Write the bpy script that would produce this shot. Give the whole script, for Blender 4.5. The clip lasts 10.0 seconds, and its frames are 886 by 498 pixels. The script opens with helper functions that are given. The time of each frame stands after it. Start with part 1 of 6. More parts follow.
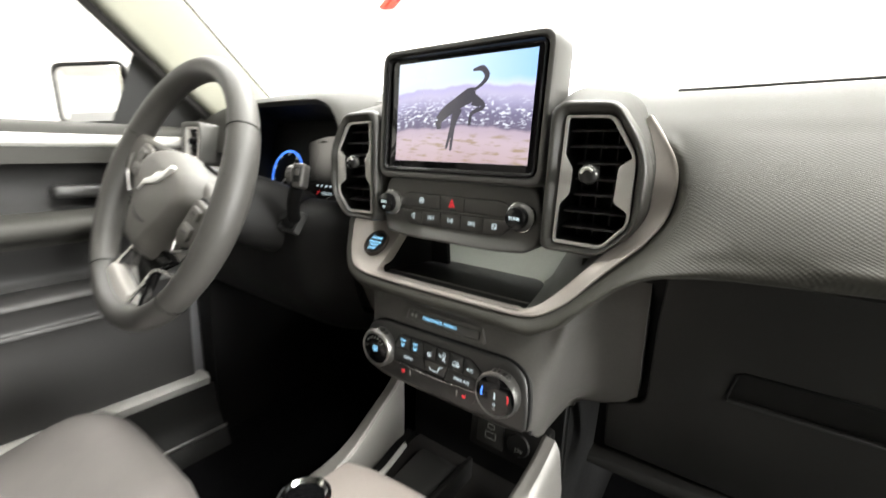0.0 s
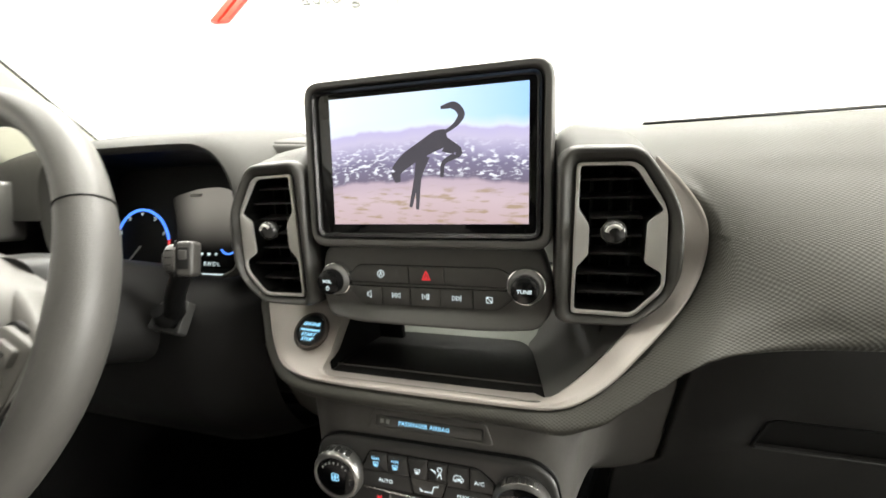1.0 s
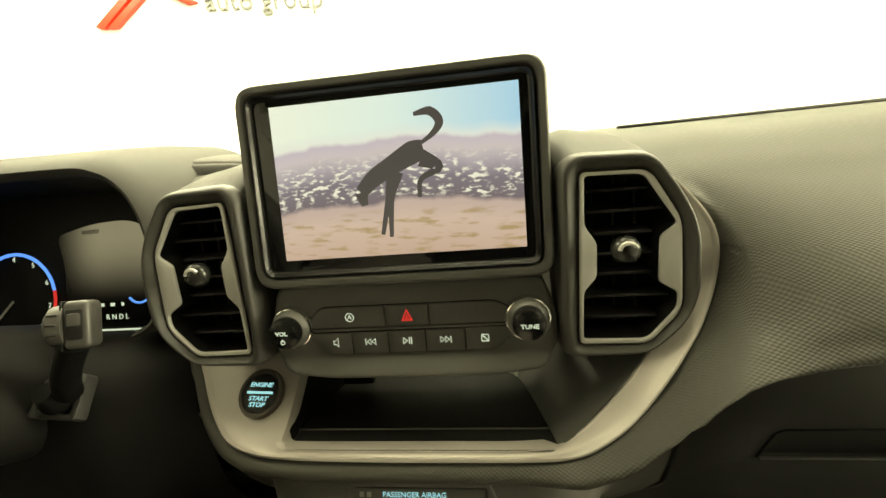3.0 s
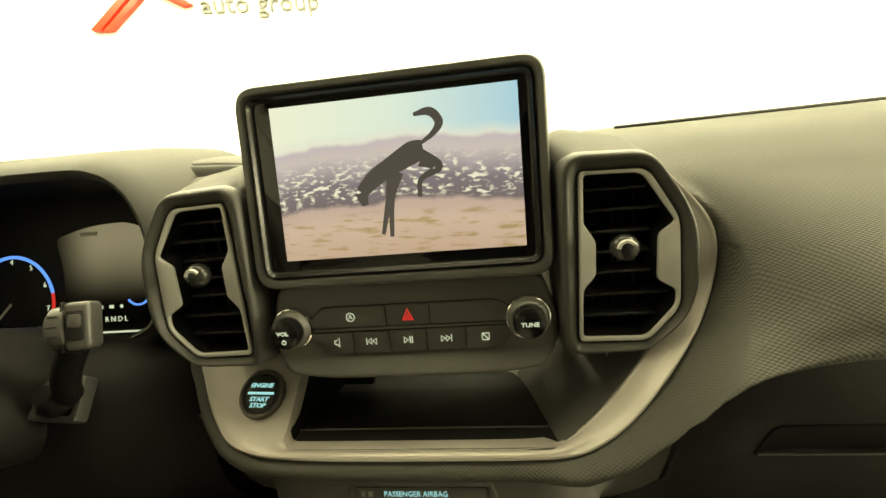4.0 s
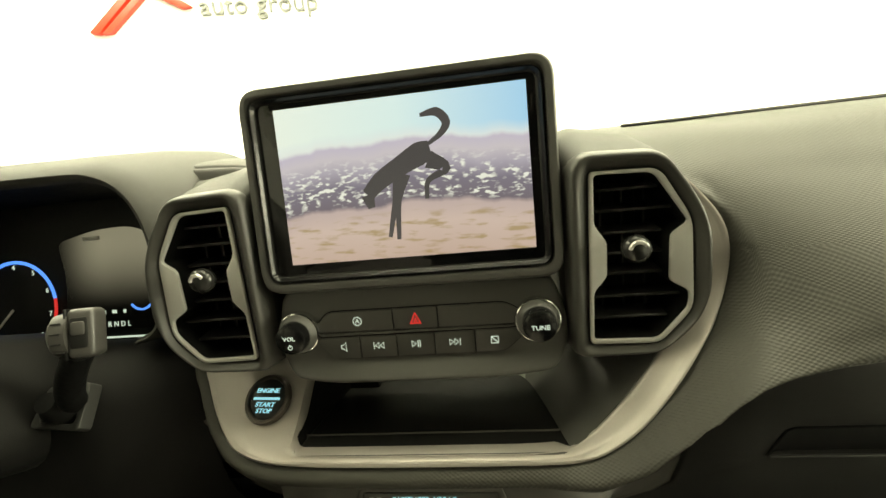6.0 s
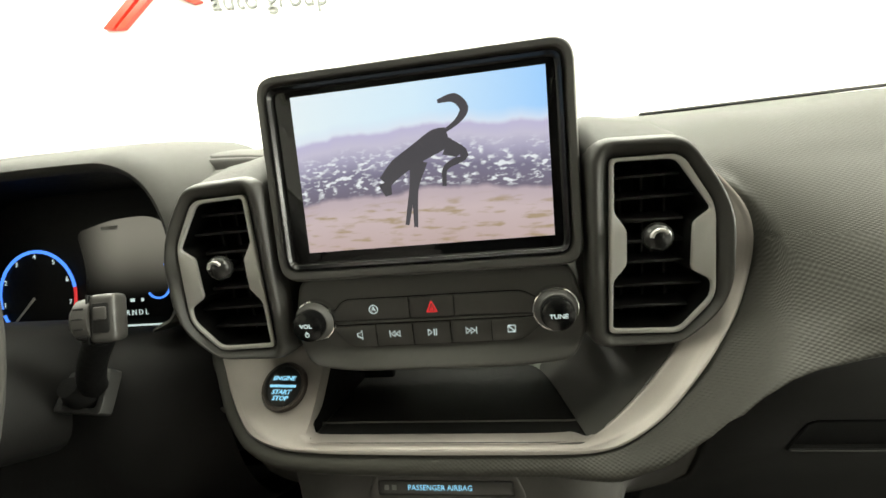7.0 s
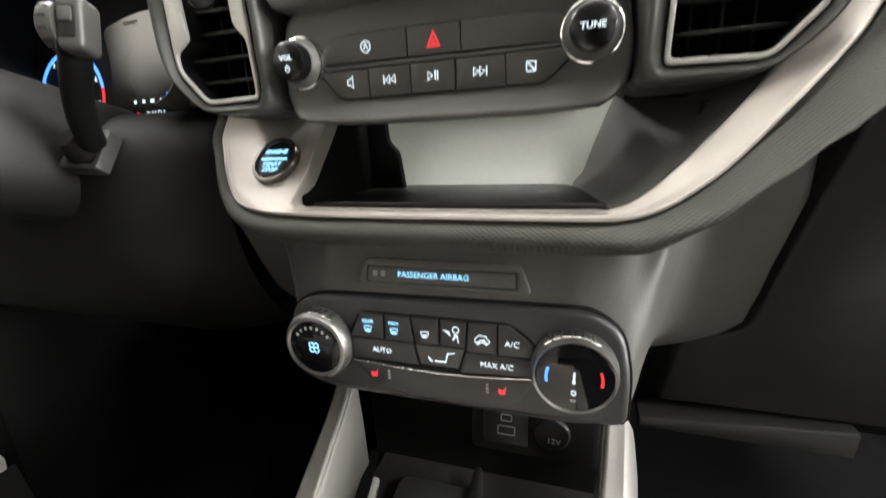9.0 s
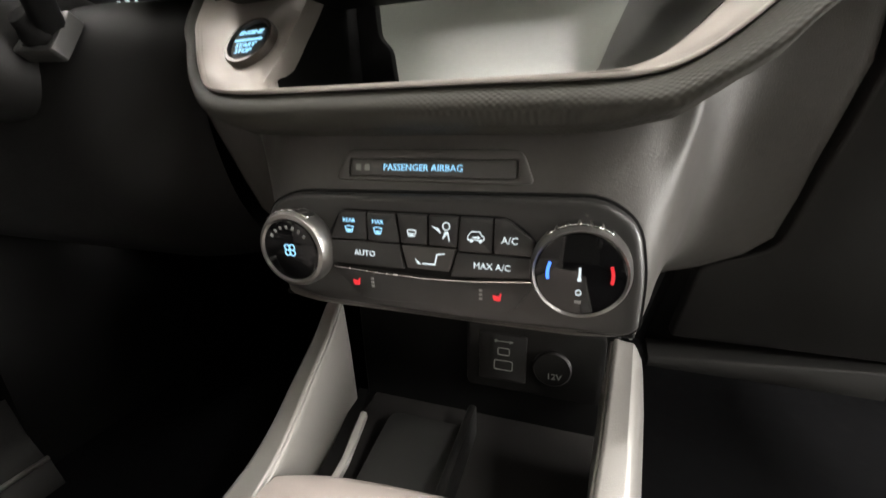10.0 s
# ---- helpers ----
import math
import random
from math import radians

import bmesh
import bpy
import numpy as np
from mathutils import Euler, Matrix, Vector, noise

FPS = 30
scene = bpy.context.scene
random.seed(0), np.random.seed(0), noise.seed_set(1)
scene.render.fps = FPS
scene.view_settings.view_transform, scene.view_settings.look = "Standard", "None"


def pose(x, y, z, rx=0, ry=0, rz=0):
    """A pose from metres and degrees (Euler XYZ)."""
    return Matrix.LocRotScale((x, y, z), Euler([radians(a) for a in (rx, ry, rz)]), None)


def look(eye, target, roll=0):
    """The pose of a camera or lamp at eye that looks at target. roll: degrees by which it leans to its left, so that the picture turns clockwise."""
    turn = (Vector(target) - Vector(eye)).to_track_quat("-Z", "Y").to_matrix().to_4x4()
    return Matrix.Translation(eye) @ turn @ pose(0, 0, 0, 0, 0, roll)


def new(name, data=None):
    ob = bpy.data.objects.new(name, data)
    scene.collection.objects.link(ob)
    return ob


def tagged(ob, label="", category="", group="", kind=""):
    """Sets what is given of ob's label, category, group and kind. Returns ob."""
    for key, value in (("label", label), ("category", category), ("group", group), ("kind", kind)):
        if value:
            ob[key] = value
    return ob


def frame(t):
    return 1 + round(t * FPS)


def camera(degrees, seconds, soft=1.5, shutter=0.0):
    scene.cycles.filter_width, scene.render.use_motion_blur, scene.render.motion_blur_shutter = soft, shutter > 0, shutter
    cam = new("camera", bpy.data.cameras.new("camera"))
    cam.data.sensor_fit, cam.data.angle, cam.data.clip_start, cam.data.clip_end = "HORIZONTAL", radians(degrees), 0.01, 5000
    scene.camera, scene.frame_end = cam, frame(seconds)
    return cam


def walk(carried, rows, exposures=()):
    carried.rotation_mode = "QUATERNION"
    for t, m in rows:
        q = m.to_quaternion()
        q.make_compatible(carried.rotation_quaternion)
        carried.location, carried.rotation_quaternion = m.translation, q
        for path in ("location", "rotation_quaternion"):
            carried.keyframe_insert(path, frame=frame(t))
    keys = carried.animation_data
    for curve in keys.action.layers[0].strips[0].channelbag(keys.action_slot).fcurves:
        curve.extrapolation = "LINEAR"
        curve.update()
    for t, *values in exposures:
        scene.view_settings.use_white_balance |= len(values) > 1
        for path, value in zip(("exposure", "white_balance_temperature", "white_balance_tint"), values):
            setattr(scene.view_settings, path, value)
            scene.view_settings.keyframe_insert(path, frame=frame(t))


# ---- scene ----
cam = camera(94.9, 10.0, shutter=0.5)
PATH = [
    (0, (0.26, -0.375, 1.045), (-0.876, 1.213, 0.612), 2.2),
    (0.5, (0.169, -0.349, 1.067), (-0.66, 1.431, 0.685), -0.1),
    (1, (0.117, -0.324, 1.082), (-0.459, 1.557, 0.723), -2.1),
    (1.5, (0.087, -0.293, 1.089), (-0.322, 1.633, 0.738), -3.5),
    (2, (0.078, -0.278, 1.092), (-0.24, 1.666, 0.748), -4.3),
    (2.5, (0.072, -0.275, 1.091), (-0.203, 1.677, 0.752), -4.6),
    (4, (0.066, -0.278, 1.089), (-0.176, 1.68, 0.762), -5.1),
    (4.5, (0.066, -0.276, 1.088), (-0.175, 1.683, 0.764), -5.3),
    (5, (0.065, -0.274, 1.091), (-0.176, 1.684, 0.765), -5.5),
    (6.5, (0.057, -0.274, 1.09), (-0.194, 1.682, 0.757), -5.8),
    (7, (0.054, -0.274, 1.086), (-0.232, 1.675, 0.739), -5.6),
    (7.5, (0.057, -0.271, 1.069), (-0.289, 1.664, 0.703), -5.2),
    (8, (0.062, -0.271, 1.028), (-0.373, 1.637, 0.614), -4.4),
    (8.5, (0.071, -0.253, 0.987), (-0.452, 1.616, 0.504), -3.6),
    (9, (0.08, -0.245, 0.947), (-0.509, 1.581, 0.379), -2.9),
    (9.5, (0.081, -0.235, 0.912), (-0.532, 1.566, 0.297), -2.1),
    (10, (0.083, -0.229, 0.886), (-0.534, 1.556, 0.229), -1.8),
]
walk(cam, [(t, look(eye, target, roll)) for t, eye, target, roll in PATH],
     [(0, 0.38, 6500, 8), (0.5, 0.46, 6500, 8), (1, 0.36, 6700, 7), (1.6, 0.26, 7900, -6), (2.5, 0.07, 9300, -10), (4, -0.02, 11200, -12), (5, -0.02, 11000, -12), (6.5, 0.0, 7500, -6), (7.5, 0.14, 6800, 5), (8, 0.62, 6500, 8), (8.5, 0.74, 6400, 8), (9, 0.80, 6500, 9), (9.5, 0.52, 6600, 10), (10, 0.46, 6700, 11)])

# ---- light: a white showroom with ceiling panels ----
scene.view_settings.exposure = 0.0
world = bpy.data.worlds.new("world")
scene.world = world
world.use_nodes = True
world.node_tree.nodes["Background"].inputs[0].default_value = (1.0, 0.98, 0.94, 1)
world.node_tree.nodes["Background"].inputs[1].default_value = 0.3


def ceiling_lamp(x, y, sx, sy, watts, z=3.44):
    data = bpy.data.lights.new("ceiling_lamp", "AREA")
    data.shape, data.size, data.size_y, data.energy, data.color = "RECTANGLE", sx, sy, watts, (1.0, 0.98, 0.95)
    ob = new("ceiling_lamp", data)
    ob.matrix_world = pose(x, y, z)
    return ob


for lx, ly, sx, sy, watts in ((0, 1.7, 5.0, 0.6, 350), (0, 0.15, 1.6, 0.4, 60), (-2.6, 0.2, 0.8, 3.4, 160), (2.7, -0.6, 0.8, 3.4, 210),
                              (-1.2, -4.2, 0.9, 0.4, 80), (1.0, -4.2, 0.9, 0.4, 120)):
    ceiling_lamp(lx, ly, sx, sy, watts)


# unseen lamp added on the open door's side, lighting the stack from the right
side_lamp_data = bpy.data.lights.new("added_side_lamp", "AREA")
side_lamp_data.shape, side_lamp_data.size, side_lamp_data.size_y, side_lamp_data.energy, side_lamp_data.color = "RECTANGLE", 1.8, 2.4, 680, (1.0, 0.985, 0.96)
added_side_lamp = new("added_side_lamp", side_lamp_data)
added_side_lamp.matrix_world = pose(6.02, 0.15, 1.7, 0, 90, 0)


# ---- materials ----
def material(name, base, rough=0.5, metal=0.0, spread=0.12, scale=60.0, bump=0.0, bump_scale=900.0, coat=0.0, dots=0.0, emit=None, power=0.0, spec=0.5):
    """A surface with two scales of variation in colour and roughness, fine grain as relief, and a dot weave if asked for."""
    m = bpy.data.materials.new(name)
    m.use_nodes = True
    n, l = m.node_tree.nodes, m.node_tree.links
    b = n["Principled BSDF"]
    b.inputs["Metallic"].default_value = metal
    b.inputs["Coat Weight"].default_value = coat
    b.inputs["Coat Roughness"].default_value = 0.05
    b.inputs["Specular IOR Level"].default_value = spec
    co = n.new("ShaderNodeTexCoord")
    big = n.new("ShaderNodeTexNoise")
    big.inputs["Scale"].default_value, big.inputs["Detail"].default_value = scale / 6, 3
    fine = n.new("ShaderNodeTexNoise")
    fine.inputs["Scale"].default_value, fine.inputs["Detail"].default_value = scale * 4, 2
    for t in (big, fine):
        l.new(co.outputs["Object"], t.inputs["Vector"])
    mix = n.new("ShaderNodeMath")
    mix.operation = "MULTIPLY_ADD"
    mix.inputs[1].default_value = 0.6
    l.new(big.outputs["Fac"], mix.inputs[0])
    half = n.new("ShaderNodeMath")
    half.operation = "MULTIPLY"
    half.inputs[1].default_value = 0.4
    l.new(fine.outputs["Fac"], half.inputs[0])
    l.new(half.outputs[0], mix.inputs[2])
    ramp = n.new("ShaderNodeMapRange")
    ramp.inputs["From Min"].default_value, ramp.inputs["From Max"].default_value = 0.3, 0.7
    ramp.inputs["To Min"].default_value, ramp.inputs["To Max"].default_value = 1 - spread, 1 + spread
    l.new(mix.outputs[0], ramp.inputs["Value"])
    col = n.new("ShaderNodeVectorMath")
    col.operation = "SCALE"
    col.inputs[0].default_value = base
    l.new(ramp.outputs[0], col.inputs["Scale"])
    l.new(col.outputs[0], b.inputs["Base Color"])
    rr = n.new("ShaderNodeMath")
    rr.operation = "MULTIPLY"
    rr.inputs[1].default_value = rough
    l.new(ramp.outputs[0], rr.inputs[0])
    l.new(rr.outputs[0], b.inputs["Roughness"])
    height = None
    if bump:
        grain = n.new("ShaderNodeTexNoise")
        grain.inputs["Scale"].default_value, grain.inputs["Detail"].default_value = bump_scale, 2
        l.new(co.outputs["Object"], grain.inputs["Vector"])
        height = grain.outputs["Fac"]
        strength, distance = bump, 0.0004
    if dots:
        # raised dots in staggered rows, laid along the surface by its uv map in metres
        uv = n.new("ShaderNodeUVMap")
        turn = n.new("ShaderNodeMapping")
        turn.inputs["Rotation"].default_value = (0, 0, radians(45))
        turn.inputs["Scale"].default_value = (1 / dots, 1 / dots, 1)
        l.new(uv.outputs[0], turn.inputs["Vector"])
        sep = n.new("ShaderNodeSeparateXYZ")
        l.new(turn.outputs[0], sep.inputs[0])
        waves = []
        for k in range(2):
            s = n.new("ShaderNodeMath")
            s.operation = "SINE"
            a = n.new("ShaderNodeMath")
            a.operation = "MULTIPLY"
            a.inputs[1].default_value = 2 * math.pi
            l.new(sep.outputs[k], a.inputs[0])
            l.new(a.outputs[0], s.inputs[0])
            waves.append(s)
        p = n.new("ShaderNodeMath")
        p.operation = "ADD"
        l.new(waves[0].outputs[0], p.inputs[0])
        l.new(waves[1].outputs[0], p.inputs[1])
        part_u = n.new("ShaderNodeSeparateXYZ")
        l.new(uv.outputs[0], part_u.inputs[0])
        fade = n.new("ShaderNodeMapRange")
        fade.inputs["From Min"].default_value, fade.inputs["From Max"].default_value = -0.04, 0.03
        l.new(part_u.outputs[0], fade.inputs["Value"])
        top = n.new("ShaderNodeMapRange")
        top.inputs["From Min"].default_value, top.inputs["From Max"].default_value = 0.95, 1.06
        top.inputs["To Min"].default_value, top.inputs["To Max"].default_value = 1.0, 0.40
        l.new(part_u.outputs[1], top.inputs["Value"])
        both = n.new("ShaderNodeMath")
        both.operation = "MULTIPLY"
        l.new(fade.outputs[0], both.inputs[0])
        l.new(top.outputs[0], both.inputs[1])
        pf = n.new("ShaderNodeMath")
        pf.operation = "MULTIPLY"
        l.new(p.outputs[0], pf.inputs[0])
        l.new(both.outputs[0], pf.inputs[1])
        height = pf.outputs[0]
        strength, distance = bump, dots * 0.10
    if height is not None:
        bn = n.new("ShaderNodeBump")
        bn.inputs["Strength"].default_value, bn.inputs["Distance"].default_value = strength, distance
        l.new(height, bn.inputs["Height"])
        l.new(bn.outputs[0], b.inputs["Normal"])
    if emit:
        b.inputs["Emission Color"].default_value = (*emit, 1)
        b.inputs["Emission Strength"].default_value = power
    return m


PAD = material("dotted_soft_pad", (0.048, 0.047, 0.040), 0.58, dots=0.0026, bump=0.30, spec=0.3)
SOFT = material("grained_dash_plastic", (0.046, 0.045, 0.040), 0.62, spec=0.3, bump=0.35, bump_scale=1400)
STACKGREY = material("stack_grained_plastic", (0.088, 0.084, 0.078), 0.40, bump=0.4, bump_scale=1200)
KNEE = material("knee_panel_plastic", (0.009, 0.0088, 0.0086), 0.55, spec=0.16, bump=0.4, bump_scale=1200)
LOWER = material("hard_grained_plastic", (0.012, 0.0118, 0.0114), 0.45, spec=0.2, bump=0.4, bump_scale=1200)
BEZEL = material("satin_grey_plastic", (0.080, 0.078, 0.073), 0.42, spread=0.06, bump=0.15, bump_scale=1800)
CLIMATE = material("climate_panel_plastic", (0.032, 0.0315, 0.030), 0.38, spread=0.06, bump=0.15, bump_scale=1800)
KEYGREY = material("audio_key_plastic", (0.058, 0.056, 0.052), 0.42, spread=0.06, bump=0.15, bump_scale=1800)
BUTTON = material("button_plastic", (0.03, 0.03, 0.029), 0.4, spread=0.06, bump=0.1, bump_scale=2000)
SILVER = material("satin_silver_paint", (0.42, 0.388, 0.358), 0.48, metal=0.4, spread=0.05, scale=300, bump=0.08, bump_scale=3000)
VENTSILVER = material("vent_silver_paint", (0.62, 0.61, 0.58), 0.38, metal=0.3, spread=0.04, scale=300)
GLOSS = material("piano_black", (0.005, 0.005, 0.0055), 0.06, spread=0.1)
RIMBLACK = material("rim_black", (0.006, 0.006, 0.0062), 0.24, spread=0.1, spec=0.28)
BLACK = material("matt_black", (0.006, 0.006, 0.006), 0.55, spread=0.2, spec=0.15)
SLAT = material("slat_plastic", (0.016, 0.016, 0.0155), 0.35, spread=0.1)
CHROME = material("chrome", (0.82, 0.82, 0.82), 0.12, metal=1.0, spread=0.05)
KNOBCAP = material("knob_cap_plastic", (0.004, 0.004, 0.0042), 0.25, spread=0.08)
DULLCHROME = material("dull_chrome", (0.72, 0.71, 0.69), 0.26, metal=1.0, spread=0.08)
LEATHER = material("wheel_leather", (0.050, 0.048, 0.044), 0.48, bump=0.5, bump_scale=700)
GLOVEGREY = material("glovebox_grained_plastic", (0.024, 0.0235, 0.0225), 0.5, spec=0.3, bump=0.4, bump_scale=1200)
DOORGREY = material("door_grained_plastic", (0.034, 0.033, 0.032), 0.5, bump=0.3, bump_scale=1400)
HUB = material("wheel_hub_plastic", (0.092, 0.087, 0.078), 0.5, bump=0.3, bump_scale=1400)
PILLARCLOTH = material("pillar_cloth", (0.25, 0.247, 0.20), 0.85, spread=0.05, bump=0.3, bump_scale=800)
VENTBEZEL = material("vent_bezel_plastic", (0.050, 0.0485, 0.044), 0.45, spread=0.06, bump=0.15, bump_scale=1800)
KNOBRING = material("dark_satin_metal", (0.26, 0.255, 0.245), 0.34, metal=0.9, spread=0.08)
BRONZE = material("bronze_satin_ring", (0.06, 0.05, 0.042), 0.3, metal=0.3, spread=0.08)
STRIPGREY = material("indicator_strip_plastic", (0.085, 0.083, 0.078), 0.32, spread=0.06)
RUBBER = material("rubber_mat", (0.026, 0.0245, 0.0235), 0.6, spec=0.2, bump=0.4, bump_scale=500)
TRAYLIT = material("tray_lit_plastic", (0.26, 0.273, 0.243), 0.35, spread=0.05)
CARPET = material("carpet", (0.004, 0.004, 0.0045), 0.95, spread=0.4, scale=200, bump=1.0, bump_scale=600, spec=0.05)
FABRIC = material("seat_fabric", (0.11, 0.10, 0.095), 0.85, spread=0.15, scale=200, bump=0.8, bump_scale=900)
RAILSATIN = material("rail_satin_paint", (0.19, 0.182, 0.17), 0.42, metal=0.25, spread=0.05, bump=0.2, bump_scale=1100)
PADVINYL = material("console_vinyl", (0.30, 0.265, 0.245), 0.5, spread=0.05, bump=0.3, bump_scale=900)
# unseen rear surfaces, darker than LINER to cut light and reflections from behind
DARKLINER = material("unseen_dark_cloth", (0.10, 0.097, 0.09), 0.9, spread=0.08, bump=0.3, bump_scale=800)
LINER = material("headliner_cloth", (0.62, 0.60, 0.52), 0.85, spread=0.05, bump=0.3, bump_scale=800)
PAINTED = material("car_paint", (0.30, 0.30, 0.31), 0.3, metal=0.3, coat=0.8, spread=0.03)
WALLWHITE = material("white_wall_paint", (0.86, 0.85, 0.82), 0.6, spread=0.03, scale=6)
# unseen wall and floor kept dark to cut light bounced into the car
WALLGREY = material("grey_wall_paint", (0.20, 0.20, 0.195), 0.6, spread=0.05, scale=6)
FLOORGREY = material("showroom_floor_tile", (0.20, 0.20, 0.195), 0.35, spread=0.08, scale=4)
RED = material("sign_red", (0.52, 0.035, 0.018), 0.4, spread=0.05)
LETTERGREY = material("sign_letter_grey", (0.11, 0.112, 0.105), 0.5, spread=0.05)
SIGNGREY = material("sign_grey", (0.30, 0.31, 0.29), 0.5, spread=0.05)
BLUE_LIT = material("lit_blue", (0.02, 0.05, 0.08), 0.4, emit=(0.30, 0.68, 1.0), power=1.05)
WHITE_LIT = material("lit_white", (0.1, 0.1, 0.1), 0.4, emit=(0.78, 0.93, 1.0), power=0.75)
DIMWHITE = material("printed_white", (0.5, 0.5, 0.48), 0.5)
RED_LIT = material("lit_red", (0.2, 0.01, 0.01), 0.4, emit=(1.0, 0.04, 0.055), power=0.58)
RING_BLUE = material("lit_ring_blue", (0.01, 0.03, 0.1), 0.4, emit=(0.06, 0.22, 1.0), power=1.7)
DISPLAY = material("cluster_display", (0.012, 0.012, 0.012), 0.2, emit=(0.30, 0.28, 0.25), power=0.45, spec=0.1)


def backlit(m, z0, z1):
    """The display's glow, its glass's pale reflection put in, fades left and downward."""
    n, l = m.node_tree.nodes, m.node_tree.links
    co, sep, r = n.new("ShaderNodeTexCoord"), n.new("ShaderNodeSeparateXYZ"), n.new("ShaderNodeMapRange")
    l.new(co.outputs["Object"], sep.inputs[0])
    r.interpolation_type = "SMOOTHSTEP"
    r.inputs["From Min"].default_value, r.inputs["From Max"].default_value, r.inputs["To Max"].default_value = z0, z1, 0.75
    l.new(sep.outputs[2], r.inputs["Value"])
    side, both = n.new("ShaderNodeMapRange"), n.new("ShaderNodeMath")
    side.interpolation_type = "SMOOTHSTEP"
    side.inputs["From Min"].default_value, side.inputs["From Max"].default_value = -0.410, -0.345
    l.new(sep.outputs[0], side.inputs["Value"])
    both.operation = "MULTIPLY"
    l.new(r.outputs[0], both.inputs[0])
    l.new(side.outputs[0], both.inputs[1])
    l.new(both.outputs[0], n["Principled BSDF"].inputs["Emission Strength"])


backlit(DISPLAY, 0.990, 1.062)
MIRROR = material("mirror_glass", (0.9, 0.9, 0.9), 0.02, metal=1.0, spread=0.0)


def clear_glass(name):
    m = bpy.data.materials.new(name)
    m.use_nodes = True
    n, l = m.node_tree.nodes, m.node_tree.links
    n.remove(n["Principled BSDF"])
    mixer, clear, gloss = n.new("ShaderNodeMixShader"), n.new("ShaderNodeBsdfTransparent"), n.new("ShaderNodeBsdfGlossy")
    clear.inputs[0].default_value = (0.97, 0.98, 0.97, 1)
    gloss.inputs["Roughness"].default_value = 0.02
    mixer.inputs[0].default_value = 0.03
    l.new(clear.outputs[0], mixer.inputs[1])
    l.new(gloss.outputs[0], mixer.inputs[2])
    l.new(mixer.outputs[0], n["Material Output"].inputs[0])
    return m


GLASS = clear_glass("window_glass")


def screen_picture():
    """The picture that the lit display shows: pale sky, far hills, a band of blurred scrub and rosy sand."""
    m = bpy.data.materials.new("display_picture")
    m.use_nodes = True
    n, l = m.node_tree.nodes, m.node_tree.links
    b = n["Principled BSDF"]
    b.inputs["Base Color"].default_value = (0.01, 0.01, 0.01, 1)
    b.inputs["Roughness"].default_value = 0.08
    b.inputs["Specular IOR Level"].default_value = 0.3
    uv = n.new("ShaderNodeUVMap")
    sep = n.new("ShaderNodeSeparateXYZ")
    l.new(uv.outputs[0], sep.inputs[0])

    def noise_at(sx, sy, detail):
        mp = n.new("ShaderNodeMapping")
        mp.inputs["Scale"].default_value = (sx, sy, 1)
        l.new(uv.outputs[0], mp.inputs["Vector"])
        t = n.new("ShaderNodeTexNoise")
        t.inputs["Scale"].default_value, t.inputs["Detail"].default_value = 1.0, detail
        l.new(mp.outputs[0], t.inputs["Vector"])
        return t.outputs["Fac"]

    def math_node(op, a, b_, c=None):
        k = n.new("ShaderNodeMath")
        k.operation = op
        for i, v in enumerate((a, b_, c)):
            if v is None:
                continue
            if isinstance(v, (int, float)):
                k.inputs[i].default_value = v
            else:
                l.new(v, k.inputs[i])
        return k.outputs[0]

    def ramp(fac, stops):
        r = n.new("ShaderNodeValToRGB")
        el = r.color_ramp.elements
        el[0].position, el[0].color = stops[0][0], (*stops[0][1], 1)
        el[1].position, el[1].color = stops[-1][0], (*stops[-1][1], 1)
        for p, c in stops[1:-1]:
            e = el.new(p)
            e.color = (*c, 1)
        l.new(fac, r.inputs[0])
        return r.outputs[0]

    def mixed(fac, a, b_):
        k = n.new("ShaderNodeMix")
        k.data_type = "RGBA"
        l.new(fac, k.inputs[0])
        l.new(a, k.inputs[6])
        l.new(b_, k.inputs[7])
        return k.outputs[2]

    v = sep.outputs[1]
    off = math_node("SUBTRACT", sep.outputs[0], 0.5)
    arch = math_node("MULTIPLY", math_node("MULTIPLY", off, off), 0.22)
    wob = math_node("ADD", arch, math_node("MULTIPLY_ADD", noise_at(4.3, 0.5, 4), 0.16, math_node("SUBTRACT", v, 0.10)))
    back = ramp(wob, [(0.0, (0.52, 0.39, 0.42)), (0.20, (0.58, 0.46, 0.52)), (0.31, (0.50, 0.40, 0.49)), (0.34, (0.17, 0.145, 0.22)), (0.46, (0.20, 0.18, 0.29)),
                      (0.56, (0.40, 0.37, 0.56)), (0.64, (0.56, 0.52, 0.72)), (0.70, (0.52, 0.48, 0.74)), (0.73, (0.72, 0.76, 0.95)), (1.0, (0.48, 0.72, 1.05))])
    sky_left = ramp(sep.outputs[0], [(0.0, (0.78, 0.86, 1.0)), (0.5, (0.66, 0.82, 1.05)), (1.0, (0.36, 0.62, 1.08))])
    high = ramp(wob, [(0.71, (0, 0, 0)), (0.80, (1, 1, 1))])
    col = mixed(high, back, sky_left)
    # bright blurred specks in the scrub
    speck = ramp(noise_at(30, 40, 2), [(0.50, (0, 0, 0)), (0.60, (1, 1, 1))])
    band = ramp(wob, [(0.33, (0, 0, 0)), (0.37, (0.9, 0.9, 0.9)), (0.54, (0.85, 0.85, 0.85)), (0.64, (0, 0, 0))])
    more = ramp(noise_at(14, 10, 2), [(0.40, (0, 0, 0)), (0.52, (1, 1, 1))])
    m1 = math_node("MULTIPLY", speck, band)
    m2 = math_node("MULTIPLY", m1, more)
    white = n.new("ShaderNodeRGB")
    white.outputs[0].default_value = (0.86, 0.88, 1.0, 1)
    col = mixed(m2, col, white.outputs[0])
